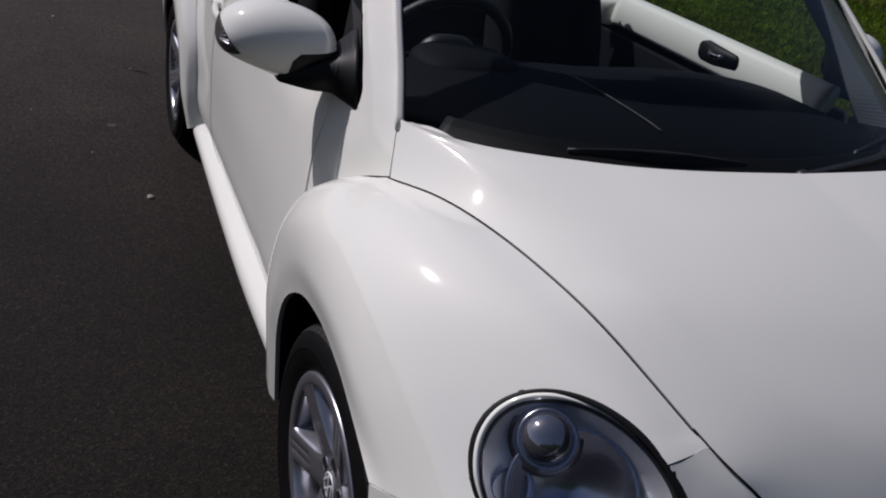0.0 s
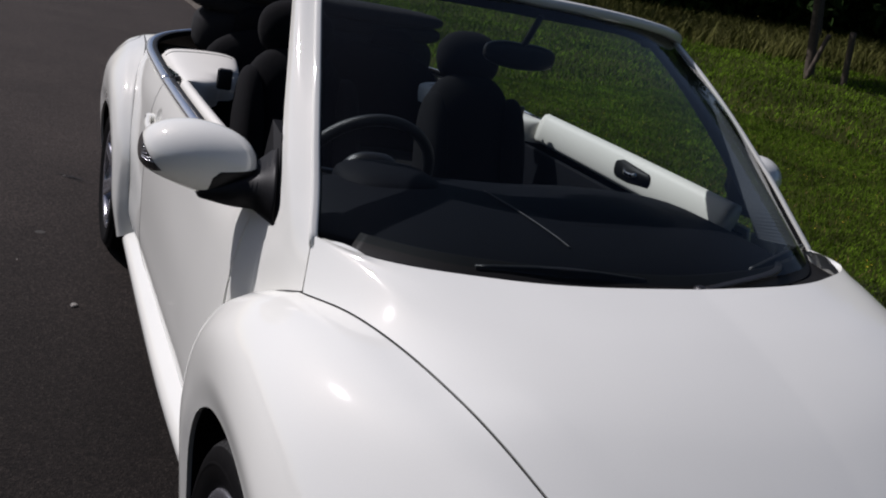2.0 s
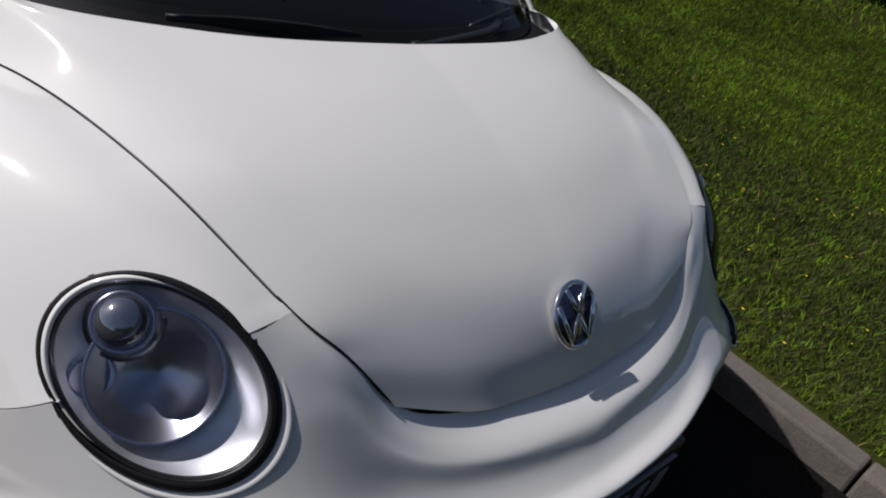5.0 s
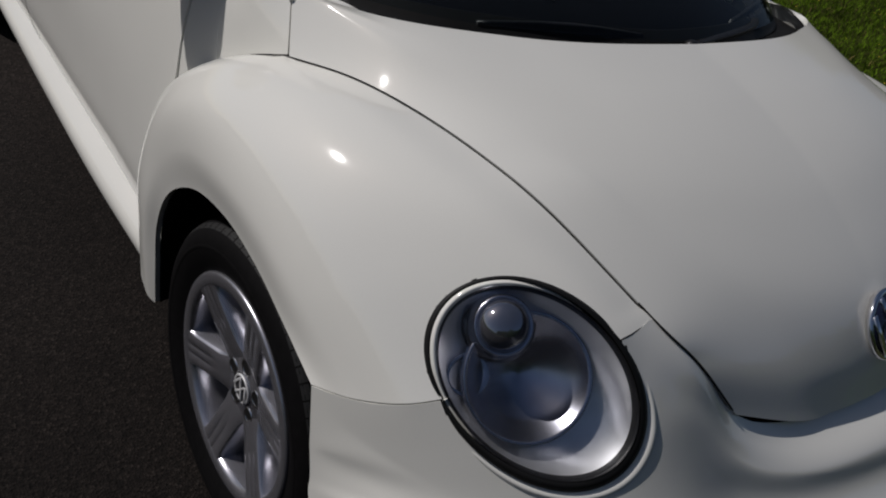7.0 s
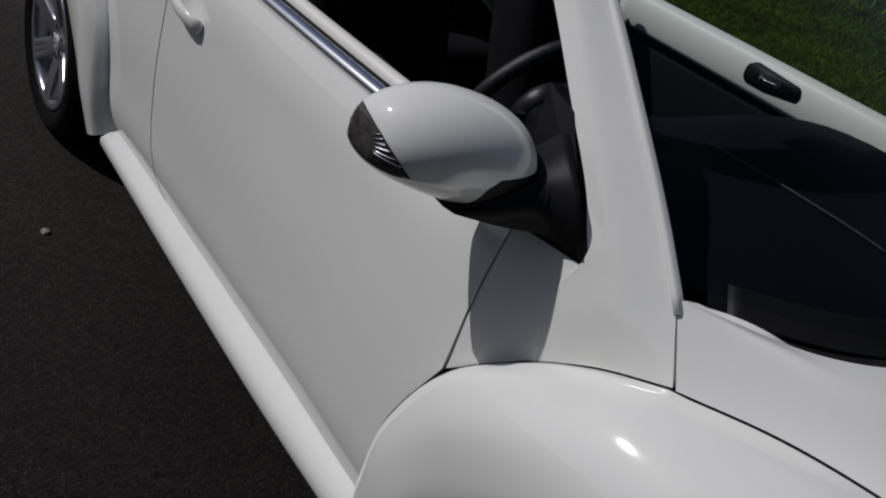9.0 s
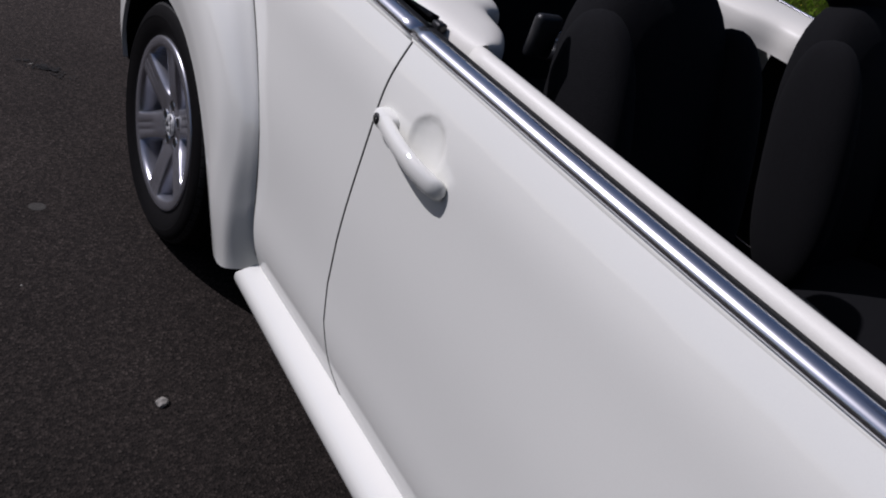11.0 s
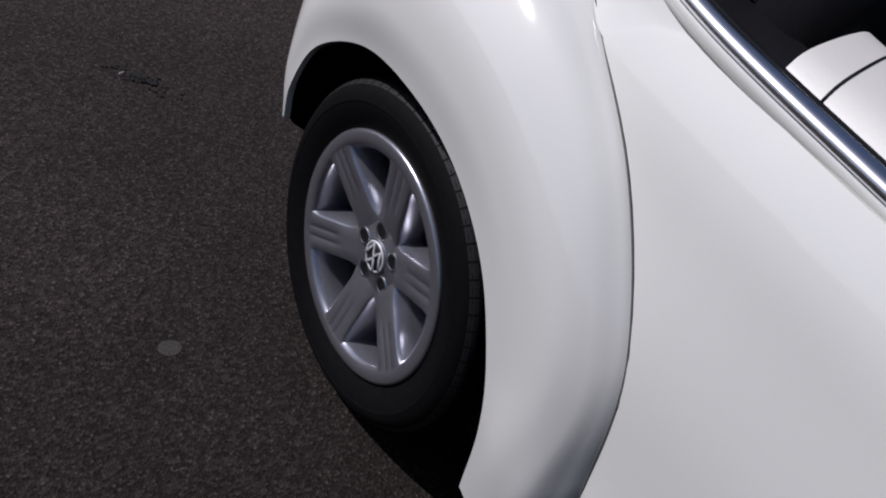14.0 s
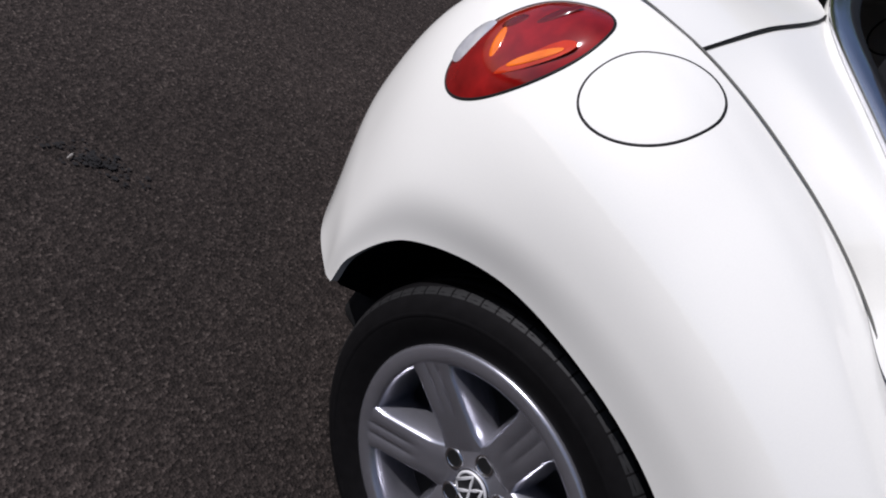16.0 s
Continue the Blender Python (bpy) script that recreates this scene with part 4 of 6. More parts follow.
DOOR_FRONT = ((0.26, 0.525), (0.38, 0.536), (0.47, 0.533), (0.54, 0.521), (0.60, 0.502), (0.66, 0.476), (0.70, 0.477), (0.92, 0.488))
DOOR_REAR = ((0.26, 1.545), (0.30, 1.570), (0.34, 1.605), (0.40, 1.640), (0.47, 1.660), (0.56, 1.667), (0.93, 1.672))
QUARTER_REAR = ((0.26, 1.946), (0.44, 1.984), (0.618, 2.043), (0.703, 2.112), (0.772, 2.188), (0.815, 2.255), (0.848, 2.325), (0.860, 2.352), (0.925, 2.26))
REAR_SIDE = [
    [(-0.7715, 2.268, 0.845), (-0.7575, 2.352, 0.8605), (-0.7455, 2.455, 0.891), (-0.7285, 2.56, 0.9155), (-0.7205, 2.66, 0.924), (-0.712, 2.760, 0.9205)],
    [(-0.7745, 2.20, 0.890), (-0.766, 2.30, 0.905), (-0.742, 2.425, 0.930), (-0.704, 2.54, 0.950), (-0.662, 2.640, 0.955), (-0.600, 2.731, 0.951)],
    [(-0.7700, 2.14, 0.920), (-0.7650, 2.245, 0.930), (-0.742, 2.36, 0.945), (-0.685, 2.475, 0.960), (-0.592, 2.595, 0.970), (-0.452, 2.731, 0.973)],
]
wing_edge = rear_wing_grid[:, -1]


def edge_at(ys):
    """Points of the rear wing's inner edge at stations along the car."""
    up = wing_edge[: np.argmax(wing_edge[:, 1] > 3.0)]
    return [tuple(np.array([np.interp(y, up[:, 1], up[:, k]) for k in range(3)]) + np.array((0.0005, 0, 0.0015))) for y in ys]


for row, (y0, z0, y1, z1) in enumerate(((2.268, 0.845, 2.352, 0.8605), (2.20, 0.890, 2.30, 0.905), (2.14, 0.918, 2.245, 0.9245))):
    REAR_SIDE[row][0] = tuple(side_at(np.array([y0]), np.array([z0]))[0] + np.array((0.0012, 0, 0)))
    if row:
        REAR_SIDE[row][1] = tuple(side_at(np.array([y1]), np.array([z1]))[0] + np.array((0.0, 0, 0)))
REAR_SIDE[0] = [REAR_SIDE[0][0]] + edge_at((2.352, 2.450, 2.55, 2.645, 2.732))
wide = [patch(REAR_SIDE, np.linspace(0, 1, 6), np.full(6, w)).tolist() for w in (0, 0.25, 0.5, 0.75, 1)]
for row, (y1, z1) in zip(wide, ((2.352, 0.8605), (2.326, 0.88275), (2.300, 0.905), (2.2725, 0.91475), (2.245, 0.9245))):
    row[0], row[1] = (tuple(side_at(np.array([y]), np.array([z1 - 0.12 * (y1 - y)]))[0]) for y in (y1 - 0.085, y1))
wide[0][1] = edge_at((2.352,))[0]
REAR_SIDE = wide
low_edge = edge_at(np.linspace(1.96, 2.34, 14))
QUARTER_REAR = tuple((z, y) for x, y, z in low_edge if z > 0.30)
QUARTER_REAR = ((0.26, 1.944),) + QUARTER_REAR + ((0.8605, 2.352), (0.905, 2.300), (0.9245, 2.245))
u, v = grid_uv(260, 130)
zz = 0.262 + v * (0.922 - 0.262)
door_grid = side_at(curve_at(zz, DOOR_FRONT) * (1 - u) + (curve_at(zz, DOOR_REAR) - 0.0025) * u, zz)
quarter_grid = side_at((curve_at(zz, DOOR_REAR) + 0.0025) * (1 - u) + (curve_at(zz, QUARTER_REAR) - 0.002) * u, zz)
cup_r = np.hypot(door_grid[..., 1] - 1.532, (door_grid[..., 2] - 0.825) * 1.05)
door_grid[..., 0] += 0.011 * np.clip(1 - (cup_r / 0.045) ** 2, 0, 1) ** 0.7
# The scuttle side between the bonnet, the wing and the door, under the screen pillar.
low = SCUTTLE_SEAM[::-1]
mid_row = [(-0.7198, 0.2140, 0.915), (-0.748, 0.302, 0.884), (-0.768, 0.384, 0.845), (-0.783, 0.479, 0.795)]
top = [(-0.7085, 0.248, 0.957), (-0.728, 0.310, 0.942), (-0.742, 0.372, 0.930), (-0.757, 0.485, 0.915)]
scuttle_grid = patch([[tuple(np.array(r[2]) * 0.85 + np.array(r[1]) * 0.15 + np.array((0.0012, 0, 0)))] + list(r[2:]) for r in (low, mid_row, top)], *grid_uv(24, 30))
LINING = material("pillar_cloth", (0.12, 0.13, 0.15), 0.9, grain=0.1, grain_scale=200)
# Screen pillar: outer face from the scuttle to the header.
P_GLASS = [(-0.7075, 0.2475, 0.9573), (-0.6900, 0.3250, 1.0240), (-0.6730, 0.4220, 1.1030), (-0.6410, 0.5800, 1.2220), (-0.6100, 0.7270, 1.3220), (-0.5800, 0.8550, 1.3990)]
P_MID = [(-0.7320, 0.3100, 0.9430), (-0.7210, 0.3720, 1.0080), (-0.7060, 0.4670, 1.0900), (-0.6740, 0.6250, 1.2220), (-0.6420, 0.7720, 1.3300), (-0.6130, 0.9050, 1.4110)]
P_OUT = [(-0.7440, 0.3680, 0.9310), (-0.7280, 0.4130, 0.9980), (-0.7120, 0.5090, 1.0850), (-0.6780, 0.6650, 1.2120), (-0.6440, 0.8120, 1.3180), (-0.6130, 0.9430, 1.3950)]
P_IN = [(-0.6900, 0.4000, 0.9300), (-0.6680, 0.4400, 0.9950), (-0.6490, 0.5320, 1.0800), (-0.6160, 0.6800, 1.2020), (-0.5840, 0.8220, 1.3030), (-0.5600, 0.9450, 1.3740)]


def closed_loft(rows, n=40):
    """A tube through rows of points that close on the first."""
    curves = [spline(r, np.linspace(0, 1, n)) for r in rows]
    m = len(curves)
    verts = [tuple(curves[j][i]) for i in range(n) for j in range(m)]
    faces = [(i * m + j, i * m + (j + 1) % m, (i + 1) * m + (j + 1) % m, (i + 1) * m + j) for i in range(n - 1) for j in range(m)]
    faces += [tuple(range(m)), tuple(range((n - 1) * m, n * m))]
    return mesh_of(verts, faces)


# The rear wing's joint lies on whichever skin stands further out.
joint_line = rear_wing_grid[3:-30, -1].copy()
on_side = side_at(joint_line[:, 1], np.clip(joint_line[:, 2], 0.27, 0.92))[:, 0]
below = np.clip((0.875 - joint_line[:, 2]) / 0.02, 0, 1)
joint_line[:, 0] += -0.0034 * (1 - below) + below * (np.minimum(on_side - joint_line[:, 0], 0.0) - 0.0005)
joint_line[:, 2] += 0.0020 * (1 - below)
for _ in range(30):
    joint_line[1:-1, 0] = joint_line[1:-1, 0] * 0.5 + (joint_line[:-2, 0] + joint_line[2:, 0]) * 0.25
# The panel behind the quarter slips a little way under it, runs on from it smoothly, and hugs the wing's edge.
ru, rv = grid_uv(60, 24)
ru = 0.06 + 0.94 * ru
rear_side_grid = patch(REAR_SIDE, ru, rv)
hug = np.array(edge_at(rear_side_grid[:, 0, 1])) + np.array((0.0015, 0, -0.0010)) - rear_side_grid[:, 0]
rear_side_grid += (hug * np.clip((ru[:, :1] - 0.18) / 0.25, 0, 1))[:, None, :] * ((1 - rv) ** 2)[..., None]
col0, col1, col2, col3 = (patch(REAR_SIDE, np.full(24, k / 5), np.linspace(0, 1, 24)) for k in range(4))
for i in range(60):
    f = ru[i, 0] * 5 - 1
    step = col1 - col0
    on = lambda k: side_at(col1[:, 1] + k * step[:, 1], col1[:, 2] + k * step[:, 2])
    if f <= 0:
        rear_side_grid[i] = on(f) + np.array((0.0009, 0, 0))
    elif f < 1:
        start, lead, tail = on(0), (on(0.02) - on(-0.02)) / 0.04, (col3 - on(0)) / 2
        smooth_run = (2 * f**3 - 3 * f**2 + 1) * start + (f**3 - 2 * f**2 + f) * lead + (3 * f**2 - 2 * f**3) * col2 + (f**3 - f**2) * tail
        rear_side_grid[i] += (smooth_run - patch(REAR_SIDE, ru[i], rv[i])) + np.array((0.0009 * (1 - f), 0, 0))
JOINT = material("wing_piping", (0.10, 0.10, 0.09), 0.6, grain=0.1)
for side in (1, -1):
    part("wing_joint", seam_strip(joint_line, 0.0014) if side > 0 else mirrored(seam_strip(joint_line, 0.0014)), JOINT, car, "thin grey joint along the rear wing")
    panel("door_skin", door_grid, PAINT, car, "white door with a chrome strip along its top", side=side)
    panel("quarter_panel", quarter_grid, PAINT, car, side=side, inward=0.003)
    panel("rear_side_panel", rear_side_grid, PAINT, car, side=side, inward=0.0)
    panel("scuttle_panel", scuttle_grid, PAINT, car, side=side, inward=0.0)
    pillar_rows = [list(r) for r in (low[:3], mid_row[:3])] + [[p, q, r] for p, q, r in zip(P_GLASS, P_MID, P_OUT)]
    panel("screen_pillar", patch(pillar_rows, *grid_uv(24, 90), (0, 0.07, 0.15, 0.29, 0.43, 0.66, 0.85, 1.0)), PAINT, car, "white windscreen pillar rising from the scuttle", side=side, inward=0.008)
    bm = closed_loft([P_GLASS, P_OUT, P_IN])
    bmesh.ops.translate(bm, vec=(0.006, 0.004, -0.004), verts=bm.verts[:])
    part("pillar_lining", bm if side > 0 else mirrored(bm), LINING, car, "blue-grey pillar lining", smooth=False)
    bm = sweep(np.concatenate([[(-0.7100, 0.2330, 0.9430)], spline(P_GLASS, np.linspace(0.01, 1, 40))]) + np.array((0.003, -0.001, -0.001)), rounded(0.016, 0.011, 0.005))
    part("pillar_edge", bm if side > 0 else mirrored(bm), PAINT, car)

# Screen header between the pillars.
HEAD = [(-0.592, 0.885, 1.403), (-0.545, 0.852, 1.417), (-0.43, 0.805, 1.433), (-0.22, 0.762, 1.447), (0, 0.755, 1.452)]
HEAD = HEAD + [(-x, y, z) for x, y, z in HEAD[-2::-1]]
part("screen_header", sweep(spline(HEAD, np.linspace(0, 1, 41)), rounded(0.060, 0.028, 0.012)), PAINT, car, "white windscreen header rail")
part("header_lining", sweep(spline(HEAD, np.linspace(0.03, 0.97, 41)) + np.array((0, 0.055, -0.030)), rounded(0.11, 0.030, 0.010)), CLOTH, car, "dark lining under the header rail")

# Windscreen.
SCREEN_ROWS = [
    [(-0.690, 0.262, 0.962), (-0.45, 0.075, 0.975), (0, -0.005, 0.982), (0.45, 0.075, 0.975), (0.690, 0.262, 0.962)],
    [(-0.668, 0.43, 1.10), (-0.42, 0.275, 1.122), (0, 0.205, 1.135), (0.42, 0.275, 1.122), (0.668, 0.43, 1.10)],
    [(-0.634, 0.612, 1.245), (-0.365, 0.478, 1.275), (0, 0.430, 1.287), (0.365, 0.478, 1.275), (0.634, 0.612, 1.245)],
    [(-0.580, 0.862, 1.400), (-0.32, 0.762, 1.432), (0, 0.725, 1.443), (0.32, 0.762, 1.432), (0.580, 0.862, 1.400)],
]
screen = panel("windscreen", patch(SCREEN_ROWS, *grid_uv(50, 30)), SCREEN, car, "curved tinted windscreen glass", inward=0.0)
screen.visible_shadow = False
# Black band round the glass edge.
for rows, name in ((SCREEN_ROWS[0], "lower_glass_band"),):
    c = spline(rows, np.linspace(0, 1, 60))
    part(name, sweep(c[4:-4] + np.array((0, 0.012, -0.008)), rounded(0.055, 0.006, 0.003), up=(0, -0.55, 0.8)), SEAL, car)
side_band = spline(P_GLASS, np.linspace(0, 1, 30)) + np.array((0.012, 0.004, -0.004))
for side in (1, -1):
    bm = sweep(side_band, rounded(0.010, 0.008, 0.003))
    part("glass_seal", bm if side > 0 else mirrored(bm), SEAL, car)

# Cowl tray below the screen.
COWL = [
    [(-0.698, 0.225, 0.925), (-0.63, 0.070, 0.940), (-0.44, -0.022, 0.962), (0, -0.072, 0.970), (0.44, -0.022, 0.962), (0.63, 0.070, 0.940), (0.698, 0.225, 0.925)],
    [(-0.698, 0.31, 0.947), (-0.60, 0.16, 0.945), (-0.43, 0.10, 0.948), (0, 0.035, 0.952), (0.43, 0.10, 0.948), (0.60, 0.16, 0.945), (0.698, 0.31, 0.947)],
]
panel("cowl", patch(COWL, *grid_uv(80, 6)), LINER, car, "black plastic cowl under the windscreen", inward=0.02, outward_from=(0, 0.1, 0.2))


def wiper(pivot, elbow, tip0, tip1, name="wiper"):
    w = new(name)
    w.parent = car
    tagged(w, "black wiper resting on the base of the windscreen")
    part("wiper_arm", sweep(spline([pivot, elbow, tuple((np.array(tip0) + np.array(tip1)) / 2)], np.linspace(0, 1, 14)), rounded(0.016, 0.010, 0.003)), BLACK, w)
    part("wiper_blade", sweep(spline([tip0, tuple((np.array(tip0) + np.array(tip1)) / 2 + np.array((0, -0.01, 0.012))), tip1], np.linspace(0, 1, 14)), rounded(0.010, 0.022, 0.003)), BLACK, w)
    part("pivot_cap", blob(0.016, 0.016, 0.012, pivot), BLACK, w)
    return w


wiper((0.12, 0.01, 0.962), (-0.18, 0.030, 0.970), (-0.44, 0.085, 0.966), (-0.08, 0.020, 0.975))
wiper((0.05, -0.01, 0.972), (0.30, 0.03, 0.99), (0.28, 0.070, 0.976), (0.655, 0.235, 0.966))

# Sills.
SILL = [
    [(-0.770, 0.50, 0.300), (-0.778, 0.9, 0.300), (-0.778, 1.4, 0.298), (-0.772, 1.952, 0.292)],
    [(-0.782, 0.50, 0.288), (-0.792, 0.9, 0.288), (-0.790, 1.4, 0.287), (-0.782, 1.958, 0.284)],
    [(-0.812, 0.50, 0.262), (-0.822, 0.9, 0.262), (-0.820, 1.4, 0.261), (-0.812, 1.975, 0.258)],
    [(-0.822, 0.50, 0.235), (-0.832, 0.9, 0.236), (-0.830, 1.4, 0.236), (-0.822, 1.99, 0.235)],
    [(-0.812, 0.50, 0.205), (-0.822, 0.9, 0.206), (-0.820, 1.4, 0.206), (-0.812, 1.99, 0.205)],
    [(-0.77, 0.50, 0.175), (-0.77, 0.9, 0.176), (-0.77, 1.4, 0.176), (-0.77, 1.98, 0.175)],
]
for side in (1, -1):
    panel("sill", patch(SILL, *grid_uv(40, 24)), PAINT, car, "white running board sill under the door", side=side, outward_from=(0, 1.2, 0.2))


STRIP = material("bright_strip", (0.88, 0.88, 0.92), 0.24, metal=1.0, grain=0.03, grain_scale=60)
# Chrome strip, seal and inner cap along the waist, which turns in behind the rear seat.
WAIST = [(-0.753, 0.50, 0.925), (-0.765, 0.80, 0.926), (-0.774, 1.10, 0.927), (-0.778, 1.40, 0.928), (-0.779, 1.70, 0.930), (-0.776, 1.98, 0.935), (-0.766, 2.24, 0.943), (-0.722, 2.42, 0.956), (-0.620, 2.57, 0.970), (-0.455, 2.725, 0.979), (-0.22, 2.815, 0.985), (0.0, 2.845, 0.987)]
waist_line = spline(WAIST, np.linspace(0, 1, 600))


def waist(y0, y1, inwards, rise, n=40, tail=0.0):
    """A line along the waist between two stations, set inwards in plan and raised."""
    w = waist_line
    t = np.gradient(w[:, :2], axis=0)
    t /= np.linalg.norm(t, axis=1)[:, None]
    c = w + np.stack([t[:, 1] * inwards, -t[:, 0] * inwards, np.full(len(w), rise)], -1)
    i0, i1 = np.searchsorted(w[:, 1], (y0, y1))
    return c[np.linspace(i0, min(i1, len(w) - 1), n).astype(int)]


for side in (1, -1):
    f = (lambda m: m) if side > 0 else mirrored
    for y0, y1, nm in ((0.56, 1.669, "door_strip"), (1.675, 2.86, "quarter_strip")):
        bm = sweep(waist(y0, y1, 0.0, 0.008, 60), [(0.001, -0.010), (-0.0042, -0.0065), (-0.0056, -0.002), (-0.0040, 0.003), (0.0010, 0.0072), (0.007, 0.0096), (0.0130, 0.0104), (0.0178, 0.0092), (0.0195, 0.005), (0.019, -0.012)])
        part(nm, f(bm), STRIP, car, "polished chrome waist strip")
        part("waist_flange", f(sweep(waist(y0, y1, 0.0, 0.008, 60), [(0.012, -0.028), (0.0020, -0.026), (-0.0008, -0.020), (-0.0022, -0.010), (0.004, -0.005), (0.012, -0.007)])), PAINT, car)
        part("window_seal", f(sweep(waist(y0, y1, 0.0275, 0.006, 60), rounded(0.017, 0.022, 0.005))), SEAL, car)
    # Cream cap of the door's lining.
    lift = 0.012 if side > 0 else 0.045
    cap = [(-0.030, -0.03), (-0.030, 0.006), (-0.024, 0.017), (-0.010, 0.022), (0.006, 0.018), (0.019, 0.002), (0.027, -0.030), (0.031, -0.078), (0.022, -0.094), (0.0, -0.096)]
    if side > 0:
        cap = [(0.75 * x, 0.9 * z) for x, z in cap]
    part("door_cap", f(sweep(waist(0.60 if side > 0 else 0.44, 1.585, 0.062 if side > 0 else 0.078, lift), cap)), TRIM_WHITE, car, "cream white upper door lining")
    turn = pose(-0.668, 0.955, lift + 0.890, 3, 8, 0)
    bm = sweep([(0, -0.010, 0), (0, 0.012, 0)], rounded(0.19, 0.062, 0.024, 6), up=(0, 0, 1))
    bmesh.ops.transform(bm, matrix=turn @ pose(0, 0, 0, 0, 0, 90), verts=bm.verts[:])
    h = part("release_recess", f(bm), SEAL, car, "black recess of the inner door handle")
    bm = sweep([(-0.656, 0.925, lift + 0.903), (-0.650, 0.94, lift + 0.893), (-0.650, 0.975, lift + 0.890), (-0.656, 1.00, lift + 0.900)], rounded(0.010, 0.014, 0.003))
    part("release_lever", f(bm), CHROME, h, "small bright release lever")
    # Moulded trim beside the rear seat, with two rounded steps in plan.
    inner = spline([(-0.70, 1.59), (-0.655, 1.61), (-0.605, 1.67), (-0.588, 1.715), (-0.572, 1.76), (-0.530, 1.785), (-0.507, 1.83), (-0.500, 1.90), (-0.465, 1.98), (-0.445, 2.06), (-0.430, 2.14), (-0.420, 2.20), (-0.415, 2.235)], np.linspace(0, 1, 60))
    outer = waist(1.585, 2.16, 0.050, 0.0, 60)
    rows = []
    for k, (drop, mix) in enumerate(((-0.002, 0.0), (0.024, 0.10), (0.032, 0.4), (0.030, 0.75), (0.016, 0.95), (-0.015, 1.0), (-0.06, 0.99))):
        xy = outer[:, :2] * (1 - mix) + inner * mix
        rows.append(np.concatenate([xy, (outer[:, 2] + drop)[:, None]], 1))
    part("quarter_trim", f(sheet(patch(rows, *grid_uv(60, 30)), 0.01, (-0.64, 1.95, 0.6))), TRIM_WHITE, car, "cream white moulded trim beside the rear seat")
    part("trim_split", f(sweep(patch(rows, np.full(20, 0.90), np.linspace(0.06, 0.62, 20)), circle(0.0020, 6))), SEAL, car)
    part("rear_shelf_side", f(box(0.18, 0.42, 0.05, (-0.60, 2.36, 0.90), 0.02)), BLACK, car, "black plastic shelf beside the folded roof")
    part("door_lining", f(box(0.02, 1.15, 0.52, (-0.66, 1.08, 0.60), 0.01)), DASH, car)
    edge_line = waist(1.690, 1.90, 0.044, 0.0, 14)
    edge_line[:, 2] += np.linspace(0.022, 0.002, 14)
    part("quarter_glass", f(sweep(edge_line, rounded(0.007, 0.016, 0.002))), SCREEN, car, "top edge of the lowered rear side glass")
    part("glass_guide", f(box(0.018, 0.022, 0.016, (-0.735, 1.680, 0.947), 0.004)), BLACK, car)
    part("door_joint", f(seam_strip(side_at(curve_at(np.linspace(0.27, 0.925, 40), DOOR_REAR), np.linspace(0.27, 0.925, 40)) + np.array((0.0012, 0, 0)), 0.0021)), SEAL, car, "dark joint behind the door")


# Door handle: a bridge over a round cup, with a lock.
def door_handle(side):
    h = new("door_handle")
    h.parent = car
    tagged(h, "white door handle bridging a shallow round cup")
    line = side_at(np.array([1.452, 1.475, 1.51, 1.55, 1.59, 1.622]), np.array([0.793, 0.797, 0.803, 0.808, 0.811, 0.812]))
    line[:, 0] -= np.array([0.004, 0.016, 0.024, 0.025, 0.020, 0.013])
    pts = spline(line, np.linspace(0, 1, 30))
    verts, faces, m = [], [], 14
    for i, p in enumerate(pts):
        s = i / 29
        size = math.sqrt(max(0.0, 1 - (1 - min(1, s / 0.14)) ** 2)) * 0.96 + 0.04
        for q in range(m):
            a = 2 * math.pi * q / m
            verts.append((p[0] + 0.0105 * size * math.cos(a), p[1], p[2] + (0.0165 - 0.0025 * s) * size * math.copysign(abs(math.sin(a)) ** 0.8, math.sin(a))))
    faces = [(i * m + q, i * m + (q + 1) % m, (i + 1) * m + (q + 1) % m, (i + 1) * m + q) for i in range(29) for q in range(m)] + [tuple(range(m))]
    bm = mesh_of(verts, faces)
    part("handle_bar", bm if side > 0 else mirrored(bm), PAINT, h)
    k = side_at(np.array([1.630]), np.array([0.812]))[0]
    bm = blob(0.020, 0.026, 0.0160, k + np.array((-0.003, 0.0, 0.0)), 2.8)
    part("lock_boss", bm if side > 0 else mirrored(bm), PAINT, h)
    bm = spun([(-0.0045, 0.001), (-0.0045, 0.0085), (0.0, 0.0095)], 20)
    bmesh.ops.translate(bm, vec=k + np.array((-0.0185, 0.004, 0.001)), verts=bm.verts[:])
    part("lock", bm if side > 0 else mirrored(bm), BLACK, h, "black lock cylinder")


door_handle(1)
door_handle(-1)


SMOKED = material("smoked_lens", (0.075, 0.070, 0.066), 0.14, metal=0.3, coat=1.0, grain=0.45, grain_scale=70)


# Door mirrors.
FOOT = material("mirror_foot_plastic", (0.006, 0.006, 0.007), 0.5, grain=0.15, grain_scale=120)
FOOT.node_tree.nodes["Principled BSDF"].inputs["Specular IOR Level"].default_value = 0.25


def mirror_skin(cx, cy, cz, b, a):
    """A point of the mirror's housing: long axis along x, the face towards +y cut flat."""
    x = -math.cos(b)
    r = math.sin(b) ** (0.62 if x < 0 else 0.62 - 0.16 * min(1.0, 3 * x))
    yy, z = 0.088 * r * (1.0 - 0.04 * x) * math.cos(a), 0.074 * r * (1.0 + 0.05 * x) * math.sin(a)
    yy = min(yy, 0.030)
    z *= 1.0 if z > 0 else 1.0 + 0.28 * x - 1.25 * max(0.0, x - 0.38)
    z -= 0.012 * x * x + 0.004 * x
    return cx + 0.112 * x, cy + yy - 0.03025 * x, cz + z


